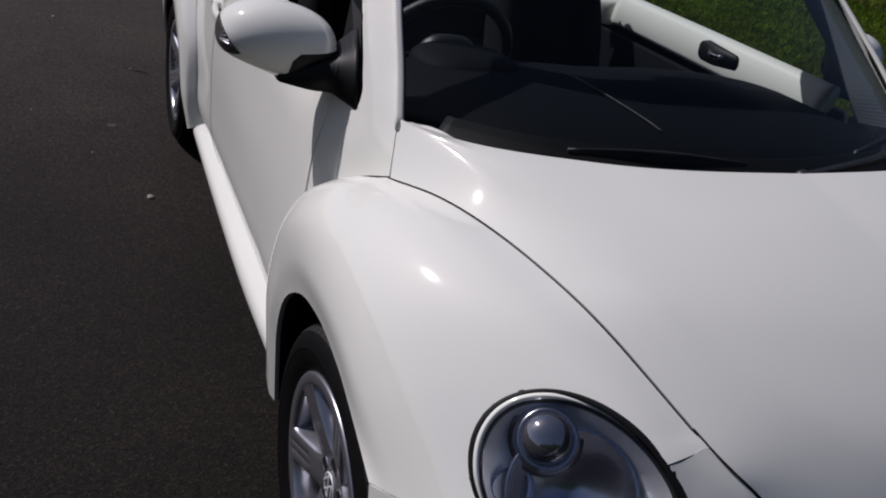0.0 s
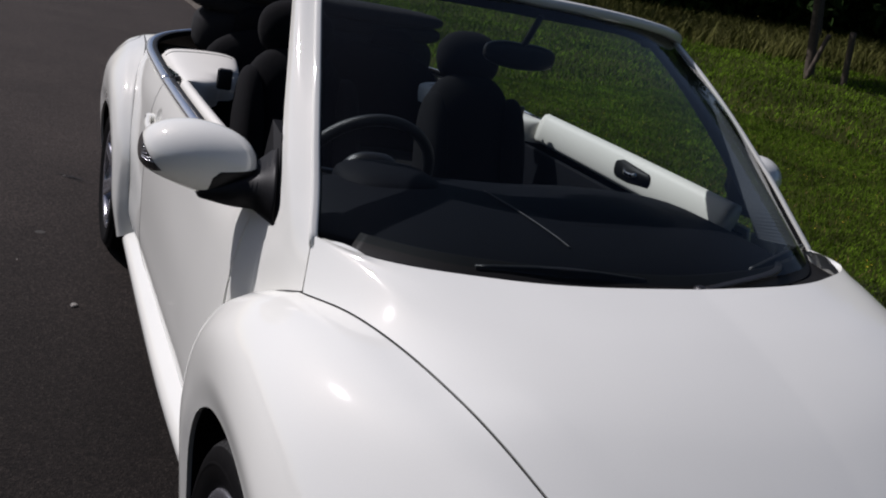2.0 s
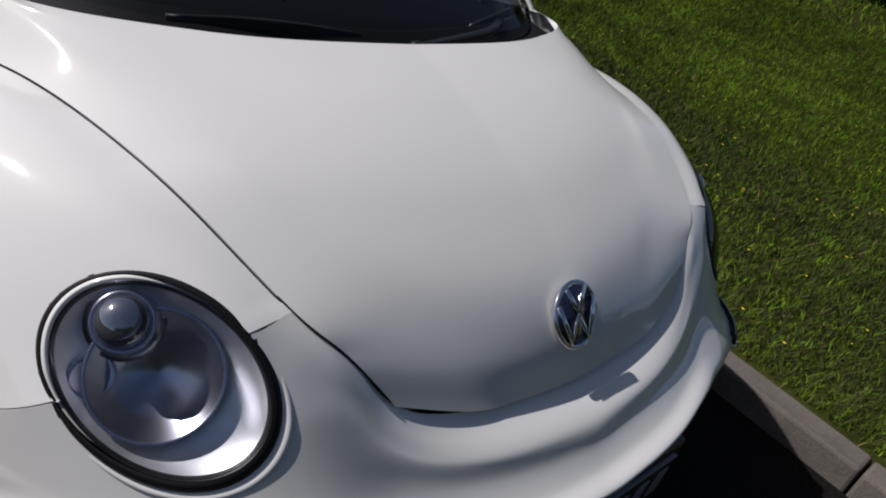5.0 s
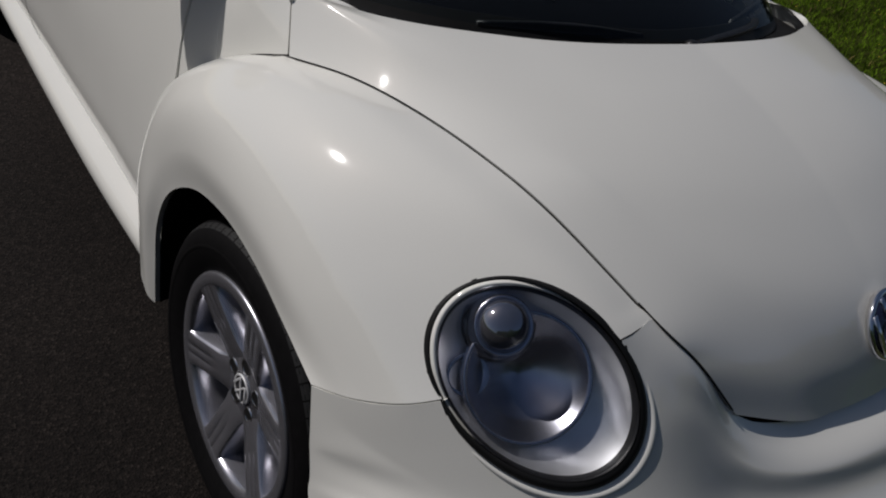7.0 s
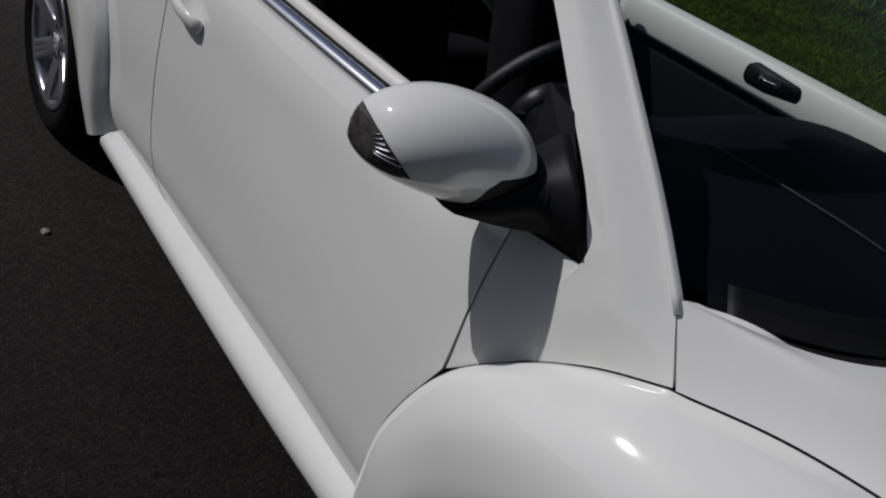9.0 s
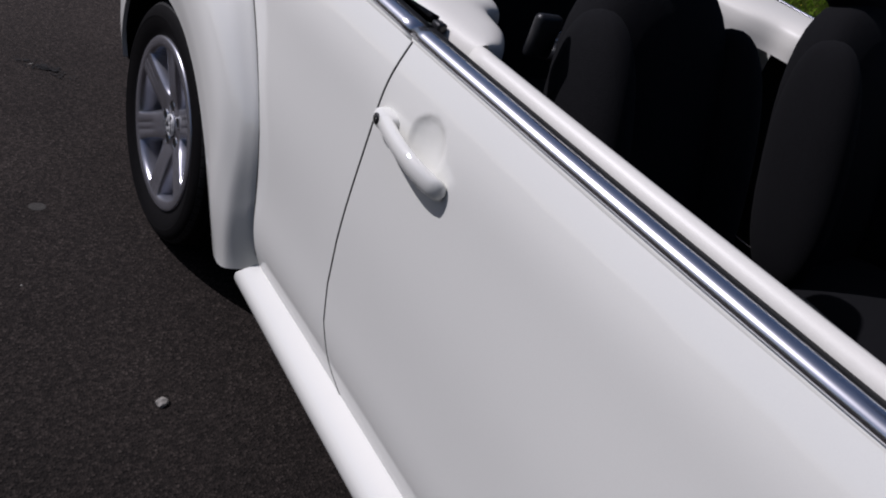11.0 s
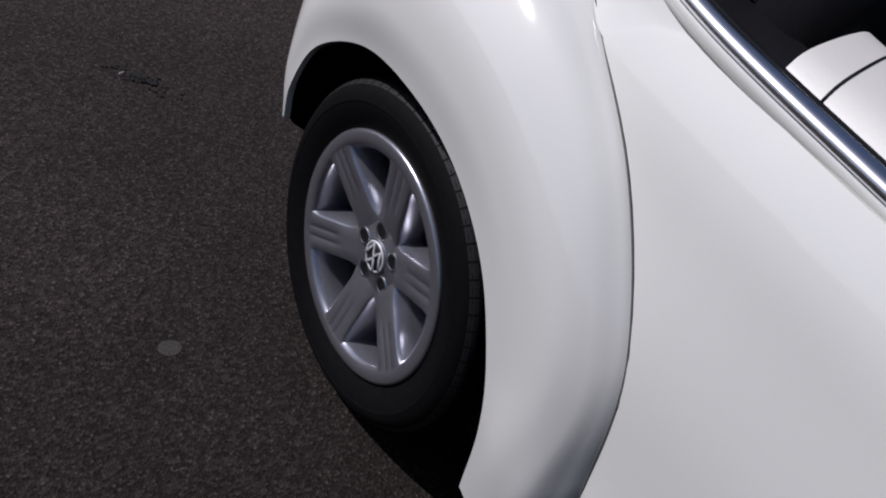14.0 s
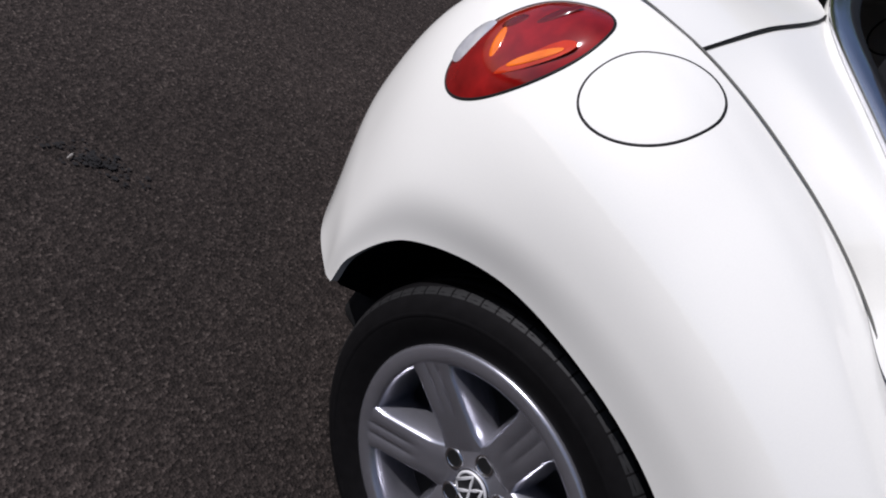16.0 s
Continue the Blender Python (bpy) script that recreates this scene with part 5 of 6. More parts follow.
def door_mirror(side):
    m = new("door_mirror")
    m.parent = car
    tagged(m, "white door mirror on a black foot, with a clear indicator")
    cx, cy, cz = -0.868, 0.560, 1.003
    nu, nv = 72, 48
    points = np.zeros((nv + 1, nu, 3))
    for j in range(nv + 1):
        for i in range(nu):
            points[j, i] = mirror_skin(cx, cy, cz, math.pi * j / nv, 2 * math.pi * i / nu)
    tip, low = np.array((-0.956, 0.628, 1.024)), np.array((-0.935, 0.550, 0.981))
    outer_way = np.cross(low - tip, (0.61, 0.58, -0.37))
    outer_way *= -np.sign(outer_way[0])

    bottom = np.array((-0.5, 0.0, 1.0))
    foot_cuts = [((-0.854, 0, 0.96), (-1.0, 0.0, 0.10)), ((-0.81, 0, 1.002), (-0.12, 0.0, 1.0)), ((-0.842, 0, 0.994), (-0.75, 0.0, 0.66))]
    lamp_cuts = [(tuple(tip), tuple(-outer_way / np.linalg.norm(outer_way))), ((-0.945, 0, 0.976), tuple(-bottom)), ((0, 0.640, 0), (0.0, 1.0, 0.0))]

    def share(kind, k):
        """One part of the egg-shaped housing, cut out along flat planes, k times its size."""
        verts = points.reshape(-1, 3)
        faces = [(j * nu + i, j * nu + (i + 1) % nu, (j + 1) * nu + (i + 1) % nu, (j + 1) * nu + i) for j in range(nv) for i in range(nu)]
        bm = mesh_of([tuple(p) for p in verts], faces)
        bmesh.ops.remove_doubles(bm, verts=bm.verts[:], dist=1e-5)
        for at, way in foot_cuts + lamp_cuts:
            bmesh.ops.bisect_plane(bm, geom=bm.verts[:] + bm.edges[:] + bm.faces[:], dist=1e-6, plane_co=at, plane_no=way)
        drop = []
        for face in bm.faces:
            p = face.calc_center_median()
            inside = [all((p - Vector(at)).dot(Vector(way)) < 0 for at, way in cuts) for cuts in (foot_cuts, lamp_cuts)]
            if (kind == "foot") != inside[0] or (kind == "lamp") != inside[1]:
                drop.append(face)
        bmesh.ops.delete(bm, geom=drop, context="FACES")
        for vert in bm.verts:
            vert.co = (vert.co - Vector((cx, cy, cz))) * k + Vector((cx, cy, cz))
        return bm if side > 0 else mirrored(bm)

    part("housing", share("shell", 1.0), PAINT, m)
    part("collar", share("foot", 1.006), FOOT, m, "black collar under the housing")
    # foot
    foot = [[(-0.745, 0.365, 0.932), (-0.748, 0.43, 0.930), (-0.757, 0.492, 0.916), (-0.735, 0.52, 0.985), (-0.722, 0.49, 1.06), (-0.735, 0.42, 1.0)],
            [(-0.770, 0.42, 0.938), (-0.772, 0.465, 0.934), (-0.780, 0.512, 0.926), (-0.775, 0.535, 0.962), (-0.768, 0.52, 1.005), (-0.768, 0.442, 0.998)],
            [(-0.815, 0.462, 0.930), (-0.815, 0.50, 0.926), (-0.815, 0.545, 0.930), (-0.815, 0.56, 0.955), (-0.815, 0.525, 0.990), (-0.815, 0.452, 0.974)],
            [(-0.868, 0.495, 0.932), (-0.868, 0.52, 0.928), (-0.868, 0.56, 0.930), (-0.868, 0.57, 0.940), (-0.868, 0.54, 0.955), (-0.868, 0.505, 0.945)]]
    n = 16
    rows = [spline([r[k] for r in foot], np.linspace(0, 1, n)) for k in range(6)]
    verts = [tuple(rows[k][i]) for i in range(n) for k in range(6)]
    faces = [(i * 6 + k, i * 6 + (k + 1) % 6, (i + 1) * 6 + (k + 1) % 6, (i + 1) * 6 + k) for i in range(n - 1) for k in range(6)] + [tuple(range(6)), tuple(range((n - 1) * 6, n * 6))]
    bm = mesh_of(verts, faces)
    part("foot", bm if side > 0 else mirrored(bm), FOOT, m, "black plastic mirror foot")
    # sail in the corner of the window
    bm = mesh_of([(-0.744, 0.360, 0.926), (-0.758, 0.50, 0.914), (-0.725, 0.55, 1.10), (-0.716, 0.50, 1.08), (-0.72, 0.360, 0.926), (-0.735, 0.50, 0.914), (-0.70, 0.55, 1.10), (-0.69, 0.50, 1.08)],
                 [(0, 1, 2, 3), (7, 6, 5, 4), (0, 4, 5, 1), (1, 5, 6, 2), (2, 6, 7, 3), (3, 7, 4, 0)])
    part("sail", bm if side > 0 else mirrored(bm), FOOT, m, smooth=False)
    # indicator let into the outer front corner
    ind = part("indicator", share("lamp", 1.004), SMOKED, m, "dark clear side indicator lens")
    for k in range(6):
        arc = [np.array(mirror_skin(cx, cy, cz, b, radians(140 + 10 * k))) for b in np.linspace(0.20, 0.66, 14)]
        arc = [tuple((p - (cx, cy, cz)) * 1.008 + (cx, cy, cz)) for p in arc if (p - tip) @ outer_way > 0.00001 and p[2] > 0.982]
        if len(arc) > 3:
            bm = sweep(arc, circle(0.0011, 6))
            part("rib", bm if side > 0 else mirrored(bm), ALLOY, ind, "pale rib in the lens")
    bm = mesh_of([(cx - 0.070, cy + 0.056, cz - 0.035), (cx + 0.075, cy + 0.011, cz - 0.045), (cx + 0.075, cy + 0.011, cz + 0.035), (cx - 0.070, cy + 0.056, cz + 0.030)], [(0, 1, 2, 3)])
    part("mirror_glass", bm if side > 0 else mirrored(bm), CHROME, m, smooth=False)

    if side < 0:
        for ob in m.children_recursive:
            ob.data.transform(Matrix.Translation((0.02, 0.10, 0.03)))


door_mirror(1)
door_mirror(-1)


# Head lamps.
def ring(k0, k1, o0, o1, n=120, tube=6):
    """A band round the lamp's oval, from k0 to k1 times its size, all by the angle."""
    verts, faces = [], []
    for i in range(n):
        a = 2 * math.pi * i / n
        for j in range(tube + 1):
            f = j / tube
            k = k0(a) + (k1(a) - k0(a)) * f
            out = o0(a) + (o1(a) - o0(a)) * f + 0.003 * math.sin(math.pi * f)
            verts.append(tuple(lamp_surface(a, k, out)))
    m = tube + 1
    for i in range(n):
        for j in range(tube):
            b = (i + 1) % n
            faces.append((i * m + j, i * m + j + 1, b * m + j + 1, b * m + j))
    return mesh_of(verts, faces)


def rim_heights(lo=0.96, hi=1.10):
    """How far the wing and bumper stand out along the lamp's axis, round its rim."""
    pts = np.concatenate([wing_grid.reshape(-1, 3), bumper_grid.reshape(-1, 3)])
    q = pts - LAMP_C
    a, b, h = q @ LAMP_A / LAMP_RA, q @ LAMP_B / LAMP_RB, q @ LAMP_N
    rho = np.hypot(a, b)
    ok = (rho > lo) & (rho < hi) & (abs(h) < 0.1)
    th = np.arctan2(b, a)[ok]
    m = np.stack([np.ones(len(th)), np.cos(th), np.sin(th), np.cos(2 * th), np.sin(2 * th), np.cos(3 * th), np.sin(3 * th)], 1)
    return np.linalg.lstsq(m, h[ok], rcond=None)[0]


RIM_H = rim_heights()
SKIN_H = rim_heights(1.10, 1.22)


def lamp_surface(a, k, out):
    """A point round the lamp that follows the skin about it, moved out along the lamp's axis."""
    h = RIM_H[0] + 0.030 * (1 - k * k) + k * (RIM_H[1] * math.cos(a) + RIM_H[2] * math.sin(a)) + k * k * (RIM_H[3] * math.cos(2 * a) + RIM_H[4] * math.sin(2 * a)) + k**3 * (RIM_H[5] * math.cos(3 * a) + RIM_H[6] * math.sin(3 * a))
    return lamp_oval(a, k) + LAMP_N * (h + out)


def head_lamp(side):
    h = new("head_lamp")
    h.parent = car
    tagged(h, "clear oval head lamp with projector and bright reflector")
    f = (lambda b: b) if side > 0 else mirrored
    upper = lambda a: max(0.0, min(1.0, (math.cos(a) + 0.35) / 1.1))
    lower = lambda a: max(0.0, min(1.0, 0.35 - 0.9 * math.cos(a - 0.35)))
    verts, faces, m = [], [], 9
    for i in range(120):
        a = 2 * math.pi * i / 120
        k1 = 1.04 + 0.10 * lower(a)
        lift = SKIN_H[0] + sum(SKIN_H[2 * q - 1] * math.cos(q * a) + SKIN_H[2 * q] * math.sin(q * a) for q in (1, 2, 3))
        skin = lamp_oval(a, k1) + LAMP_N * lift if k1 > 1.10 else lamp_surface(a, k1, -0.002)
        inner = lamp_surface(a, 1.015, -0.003 + 0.003 * lower(a))
        for q in range(m):
            s = q / (m - 1)
            verts.append(tuple(skin - LAMP_N * 0.002 + (inner - skin) * s + LAMP_N * 0.0060 * lower(a) * math.sin(math.pi * s ** 0.6)))
    for i in range(120):
        b = (i + 1) % 120
        faces += [(i * m + q, i * m + q + 1, b * m + q + 1, b * m + q) for q in range(m - 1)]
    part("lamp_lip", f(mesh_of(verts, faces)), PAINT, h, "raised white lip round the lamp")
    part("gasket", f(ring(lambda a: 1.037, lambda a: 0.985 - 0.05 * (1 - upper(a)), lambda a: -0.0002 + 0.005 * max(0.0, math.cos(a - 4.3)) ** 3, lambda a: 0.003)), SEAL, h, "black rubber gasket")
    part("bezel", f(ring(lambda a: 0.985 - 0.05 * (1 - upper(a)), lambda a: 0.930, lambda a: 0.003 - 0.020 * (1 - upper(a)), lambda a: -0.020 * (1 - upper(a)))), PAINT, h, "white lamp surround")
    part("inner_bezel", f(ring(lambda a: 0.932, lambda a: 0.895, lambda a: 0.0, lambda a: -0.014)), BLACK, h)
    # outer reflector: a shallow shelf with an opening for the main bowl
    n, m = 120, 30
    verts, faces = [], []
    for i in range(n):
        a = 2 * math.pi * i / n
        for j in range(m + 1):
            k = 0.91 * (1 - j / m)
            verts.append(tuple(lamp_surface(a, k, -0.012 - 0.030 * (1 - k * k) - 0.026 * (1 - (k / 0.91) ** 4))))
    for i in range(n):
        b = (i + 1) % n
        for j in range(m):
            quad = (i * (m + 1) + j, i * (m + 1) + j + 1, b * (m + 1) + j + 1, b * (m + 1) + j)
            q = np.mean([verts[k] for k in quad], 0) - LAMP_C
            if math.hypot(q @ LAMP_A - 0.010, q @ LAMP_B + 0.002) > 0.0810:
                faces.append(quad)
    part("reflector", f(mesh_of(verts, faces)), REFLECTOR, h, "bright satin outer reflector")
    # inner bowl with the projector above it
    turn = Matrix((tuple(LAMP_A), tuple(LAMP_B), tuple(LAMP_N))).transposed().to_4x4()

    def local(bm, a, b, d):
        bmesh.ops.transform(bm, matrix=Matrix.Translation(LAMP_C + a * LAMP_A + b * LAMP_B + d * LAMP_N) @ turn, verts=bm.verts[:])
        return bm

    def spun_z(profile, n=40):
        bm = spun(profile, n)
        bmesh.ops.transform(bm, matrix=Matrix(((0, 1, 0, 0), (0, 0, 1, 0), (1, 0, 0, 0), (0, 0, 0, 1))), verts=bm.verts[:])
        return bm

    bm = spun_z([(-0.044, 0.0870), (-0.032, 0.0865), (-0.029, 0.0845), (-0.033, 0.080), (-0.046, 0.066), (-0.061, 0.046), (-0.071, 0.030), (-0.080, 0.012), (-0.0815, 0.0001)], 64)
    part("main_bowl", f(local(bm, 0.010, -0.002, RIM_H[0] + 0.016)), BOWL, h, "inner reflector of the main beam")
    tube = spun_z([(-0.07, 0.045), (-0.046, 0.049), (-0.040, 0.0495), (-0.040, 0.044), (-0.022, 0.040), (-0.012, 0.0395), (-0.008, 0.037), (-0.011, 0.0335)], 48)
    part("projector_tube", f(local(tube, 0.082, 0.026, RIM_H[0] + 0.016)), BOWL, h, "dark chromed projector tube")
    bm = blob(0.034, 0.034, 0.026, (0, 0, -0.014))
    part("projector_lens", f(local(bm, 0.082, 0.026, RIM_H[0] + 0.016)), LENS, h, "round glass projector lens")
    bm = spun_z([(-0.040, 0.027), (-0.020, 0.029), (-0.017, 0.027), (-0.030, 0.018), (-0.034, 0.002)], 40)
    part("side_bowl", f(local(bm, 0.070, -0.048, RIM_H[0] - 0.012)), BOWL, h, "small side reflector")
    part("side_bulb", f(local(blob(0.006, 0.006, 0.012, (0, 0, 0)), 0.068, -0.050, RIM_H[0] - 0.036)), AMBER, h, "amber indicator bulb")
    # glass dome
    n, m = 72, 12
    verts, faces = [], []
    for i in range(n):
        a = 2 * math.pi * i / n
        for j in range(m + 1):
            k = 0.93 * (1 - j / m)
            verts.append(tuple(lamp_surface(a, k, -0.002 + 0.006 * (1 - (k / 0.93) ** 2))))
    for i in range(n):
        b = (i + 1) % n
        for j in range(m):
            faces.append((i * (m + 1) + j, i * (m + 1) + j + 1, b * (m + 1) + j + 1, b * (m + 1) + j))
    g = part("lens", f(mesh_of(verts, faces)), LAMP_GLASS, h, "clear domed lamp glass")
    g.visible_shadow = False


REFLECTOR = material("lamp_reflector", (0.90, 0.90, 0.91), 0.45, metal=1.0, grain=0.05, grain_scale=45, stain=0.05, stain_scale=18)
BOWL = material("lamp_bowl", (0.53, 0.53, 0.585), 0.26, metal=1.0, grain=0.08, grain_scale=40)
AMBER = material("amber_lens", (0.07, 0.020, 0.004), 0.15, coat=1.0, grain=0.1)
LENS = material("projector_lens", (0.34, 0.35, 0.40), 0.05, metal=0.9, coat=1.0, grain=0.05)
head_lamp(1)
head_lamp(-1)


CAP_SILVER = material("cap_silver", (0.66, 0.66, 0.66), 0.5, metal=0.3, grain=0.05)


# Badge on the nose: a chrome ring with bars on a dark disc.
def badge(at, normal, r, parent, name="badge", disc=None):
    b = new(name)
    b.parent = parent
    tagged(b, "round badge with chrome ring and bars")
    turn = Vector(normal).to_track_quat("Z", "Y").to_matrix().to_4x4()
    m = Matrix.Translation(at) @ turn

    def put(bm):
        bmesh.ops.transform(bm, matrix=m, verts=bm.verts[:])
        return bm

    ringbm = sweep([(r * 0.92 * math.cos(a), r * 0.92 * math.sin(a), 0) for a in np.linspace(0, 2 * math.pi, 40, endpoint=False)], circle(r * 0.085, 8), closed=True)
    part("badge_ring", put(ringbm), CHROME if disc is None else CAP_SILVER, b)
    bm = bmesh.new()
    bmesh.ops.create_cone(bm, cap_ends=True, segments=40, radius1=r * 0.93, radius2=r * 0.9, depth=r * 0.1)
    part("badge_disc", put(bm), disc or BADGE_BLUE, b, "dark blue disc")
    for pts in ([(-0.42, 0.78), (0.0, 0.08), (0.42, 0.78)], [(-0.83, 0.38), (-0.38, -0.72), (0.0, 0.02), (0.38, -0.72), (0.83, 0.38)]):
        fine = []
        for (x0, y0), (x1, y1) in zip(pts, pts[1:]):
            fine += [(r * (x0 + (x1 - x0) * t), r * (y0 + (y1 - y0) * t), r * 0.09) for t in (0.0, 0.5)]
        fine.append((r * pts[-1][0], r * pts[-1][1], r * 0.09))
        part("badge_bar", put(sweep(fine, rounded(r * 0.16, r * 0.10, r * 0.02))), CHROME if disc is None else CAP_SILVER, b)
    return b


BADGE_BLUE = material("badge_blue", (0.012, 0.014, 0.035), 0.2, coat=0.6, grain=0.05)
badge((0, -0.6085, 0.7530), (0, -0.82, 0.57), 0.061, car)


# Indicators low in the bumper.
STRIP_SILVER = material("dull_silver", (0.26, 0.26, 0.30), 0.35, metal=0.8, grain=0.5, grain_scale=70, stain=0.4, stain_scale=25)
def bumper_light(side):
    f = (lambda b: b) if side > 0 else mirrored
    uu = np.linspace(0.086, 0.174, 24)
    h = new("bumper_indicator")
    h.parent = car
    tagged(h, "slim indicator strip let into the bumper")
    lo = patch(BUMPER, uu, np.linspace(2.85, 3.72, 24) / 7, BUMPER_KNOTS)
    hi = patch(BUMPER, uu, np.linspace(2.20, 3.15, 24) / 7, BUMPER_KNOTS)
    out = np.array((-0.5, -0.85, 0.0))
    out /= np.linalg.norm(out)
    def strip(a, b, k0, k1, lift):
        return np.stack([lo[a:b] + (hi[a:b] - lo[a:b]) * k + out * (lift + 0.004 * math.sin(math.pi * k)) for k in np.linspace(k0, k1, 7)])

    part("backing", f(sheet(strip(0, 24, 0.0, 1.0, 0.004), 0.008, (0, 0, 0.4))), SEAL, h, "dark frame of the strip")
    part("strip_reflector", f(sheet(strip(1, 17, 0.14, 0.86, 0.0055), 0.004, (0, 0, 0.4))), STRIP_SILVER, h, "dull silver reflector")
    part("amber_section", f(sheet(strip(17, 20, 0.25, 0.75, 0.0055), 0.004, (0, 0, 0.4))), AMBER, h, "dark amber lens section")
    part("strip_reflector", f(sheet(strip(20, 23, 0.14, 0.86, 0.0055), 0.004, (0, 0, 0.4))), STRIP_SILVER, h, "dull silver reflector")
    g = part("clear_cover", f(sheet(strip(0, 24, 0.04, 0.96, 0.0075), 0.003, (0, 0, 0.4))), LAMP_GLASS, h, "clear cover")
    g.visible_shadow = False
    part("lower_lip", f(sweep(lo + out * 0.004 + np.array((0, 0, -0.004)), rounded(0.010, 0.006, 0.002))), PAINT, h)


bumper_light(1)
bumper_light(-1)

# Number plate on the bumper: dark plinth, dark plate, and plain pale bars for the characters.
plate = new("number_plate")
plate.parent = car
tagged(plate, "dark number plate with pale bars on a black plinth")
PLATE_BAR = material("plate_bar", (0.26, 0.26, 0.26), 0.5, grain=0.08)
part("plinth", box(0.60, 0.06, 0.15, (0, -0.780, 0.42), 0.008), BLACK, plate)
part("plate", box(0.52, 0.008, 0.112, (0, -0.815, 0.42), 0.003), BLACK, plate)
part("plate_border", box(0.52, 0.010, 0.005, (0, -0.8155, 0.474), 0.001), PLATE_BAR, plate)
for k in range(7):
    part("bar", box(0.036, 0.004, 0.070, (-0.215 + 0.07 * k + (0.022 if k > 3 else 0), -0.8205, 0.418), 0.002), PLATE_BAR, plate)


# Rear lamp and fuel flap on the rear wing.
def on_skin(rows, oval, k, a, out):
    """Points of a flat oval (centre, two half axes in space) pushed along its normal on to a wing's skin, and out by a little."""
    centre, p, q = (np.array(w) for w in oval)
    nrm = np.cross(p, q)
    nrm /= np.linalg.norm(nrm)
    if nrm[0] > 0:
        nrm = -nrm
    k, a, out = np.broadcast_arrays(np.asarray(k, float), np.asarray(a, float), np.asarray(out, float))
    want = centre + k[..., None] * (np.cos(a)[..., None] * p + np.sin(a)[..., None] * q)
    flat = want.reshape(-1, 3)
    pu, qu = p / np.linalg.norm(p), q / np.linalg.norm(q)
    uu, vv = np.full(len(flat), 0.68), np.full(len(flat), 0.6)
    e = 1e-4
    for _ in range(12):
        s0 = patch(rows, uu, vv)
        du, dv = (patch(rows, uu + e, vv) - s0) / e, (patch(rows, uu, vv + e) - s0) / e
        gap = flat - s0
        m = np.stack([np.stack([du @ pu, dv @ pu], -1), np.stack([du @ qu, dv @ qu], -1)], 1)
        step = np.linalg.solve(m, np.stack([gap @ pu, gap @ qu], -1)[..., None])[..., 0]
        step = np.clip(step, -0.1, 0.1)
        uu, vv = np.clip(uu + step[:, 0], 0.3, 0.98), np.clip(vv + step[:, 1], 0.05, 0.99)
    s0 = patch(rows, uu, vv)
    du, dv = (patch(rows, uu + e, vv) - s0) / e, (patch(rows, uu, vv + e) - s0) / e
    nn = np.cross(du, dv)
    nn /= np.linalg.norm(nn, axis=1)[:, None]
    nn *= np.sign(nn @ nrm)[:, None]
    return (s0 + nn * out.reshape(-1, 1)).reshape(want.shape)


def skin_oval(rows, oval, dome, n=72, m=12, edge=0.0):
    k = 1 - np.arange(m + 1) / m * 0.98
    a = 2 * math.pi * np.arange(n) / n
    pts = on_skin(rows, oval, k[None, :], a[:, None], edge + dome * (1 - k[None, :] ** 4) + 0 * a[:, None])
    faces = []
    for i in range(n):
        b = (i + 1) % n
        for j in range(m):
            faces.append((i * (m + 1) + j, i * (m + 1) + j + 1, b * (m + 1) + j + 1, b * (m + 1) + j))
    faces.append(tuple(i * (m + 1) + m for i in range(n)))
    return mesh_of([tuple(q) for q in pts.reshape(-1, 3)], faces)


def skin_ring(rows, oval, r, out=0.0, n=96):
    a = np.linspace(0, 2 * math.pi, n, endpoint=False)
    return sweep([tuple(q) for q in on_skin(rows, oval, 1.0, a, out)], circle(r, 6), closed=True)


RED = material("red_lens", (0.22, 0.006, 0.005), 0.08, coat=1.0, grain=0.25, grain_scale=35, stain=0.3, stain_scale=14)
DEEP_ORANGE = material("deep_orange_glow", (0.46, 0.030, 0.005), 0.12, coat=1.0, grain=0.2, grain_scale=40)
DARK_RED = material("dark_red_lens", (0.10, 0.004, 0.004), 0.12, coat=1.0, grain=0.2, grain_scale=40)
ORANGE = material("orange_lens", (0.85, 0.17, 0.01), 0.12, coat=1.0, grain=0.2, grain_scale=40)
CLEAR_LENS = material("clear_lens", (0.62, 0.62, 0.64), 0.10, metal=0.4, coat=1.0, grain=0.15, grain_scale=60)
TAIL = ((-0.7865, 2.8757, 0.7922), (-0.0351, 0.0521, -0.0918), (0.0362, 0.0482, 0.0135))
FLAP = ((-0.7903, 2.7136, 0.8729), (-0.0370, 0.0511, -0.0442), (0.0348, 0.0434, 0.0209))


def within(oval, p, q, size_p, size_q, turn=0.0):
    """A smaller oval at (p, q) of a large one, in shares of its half axes."""
    o, a, b = (np.array(w) for w in oval)
    c, s = math.cos(turn), math.sin(turn)
    return o + p * a + q * b, size_p * (c * a + s * b), size_q * (c * b - s * a)


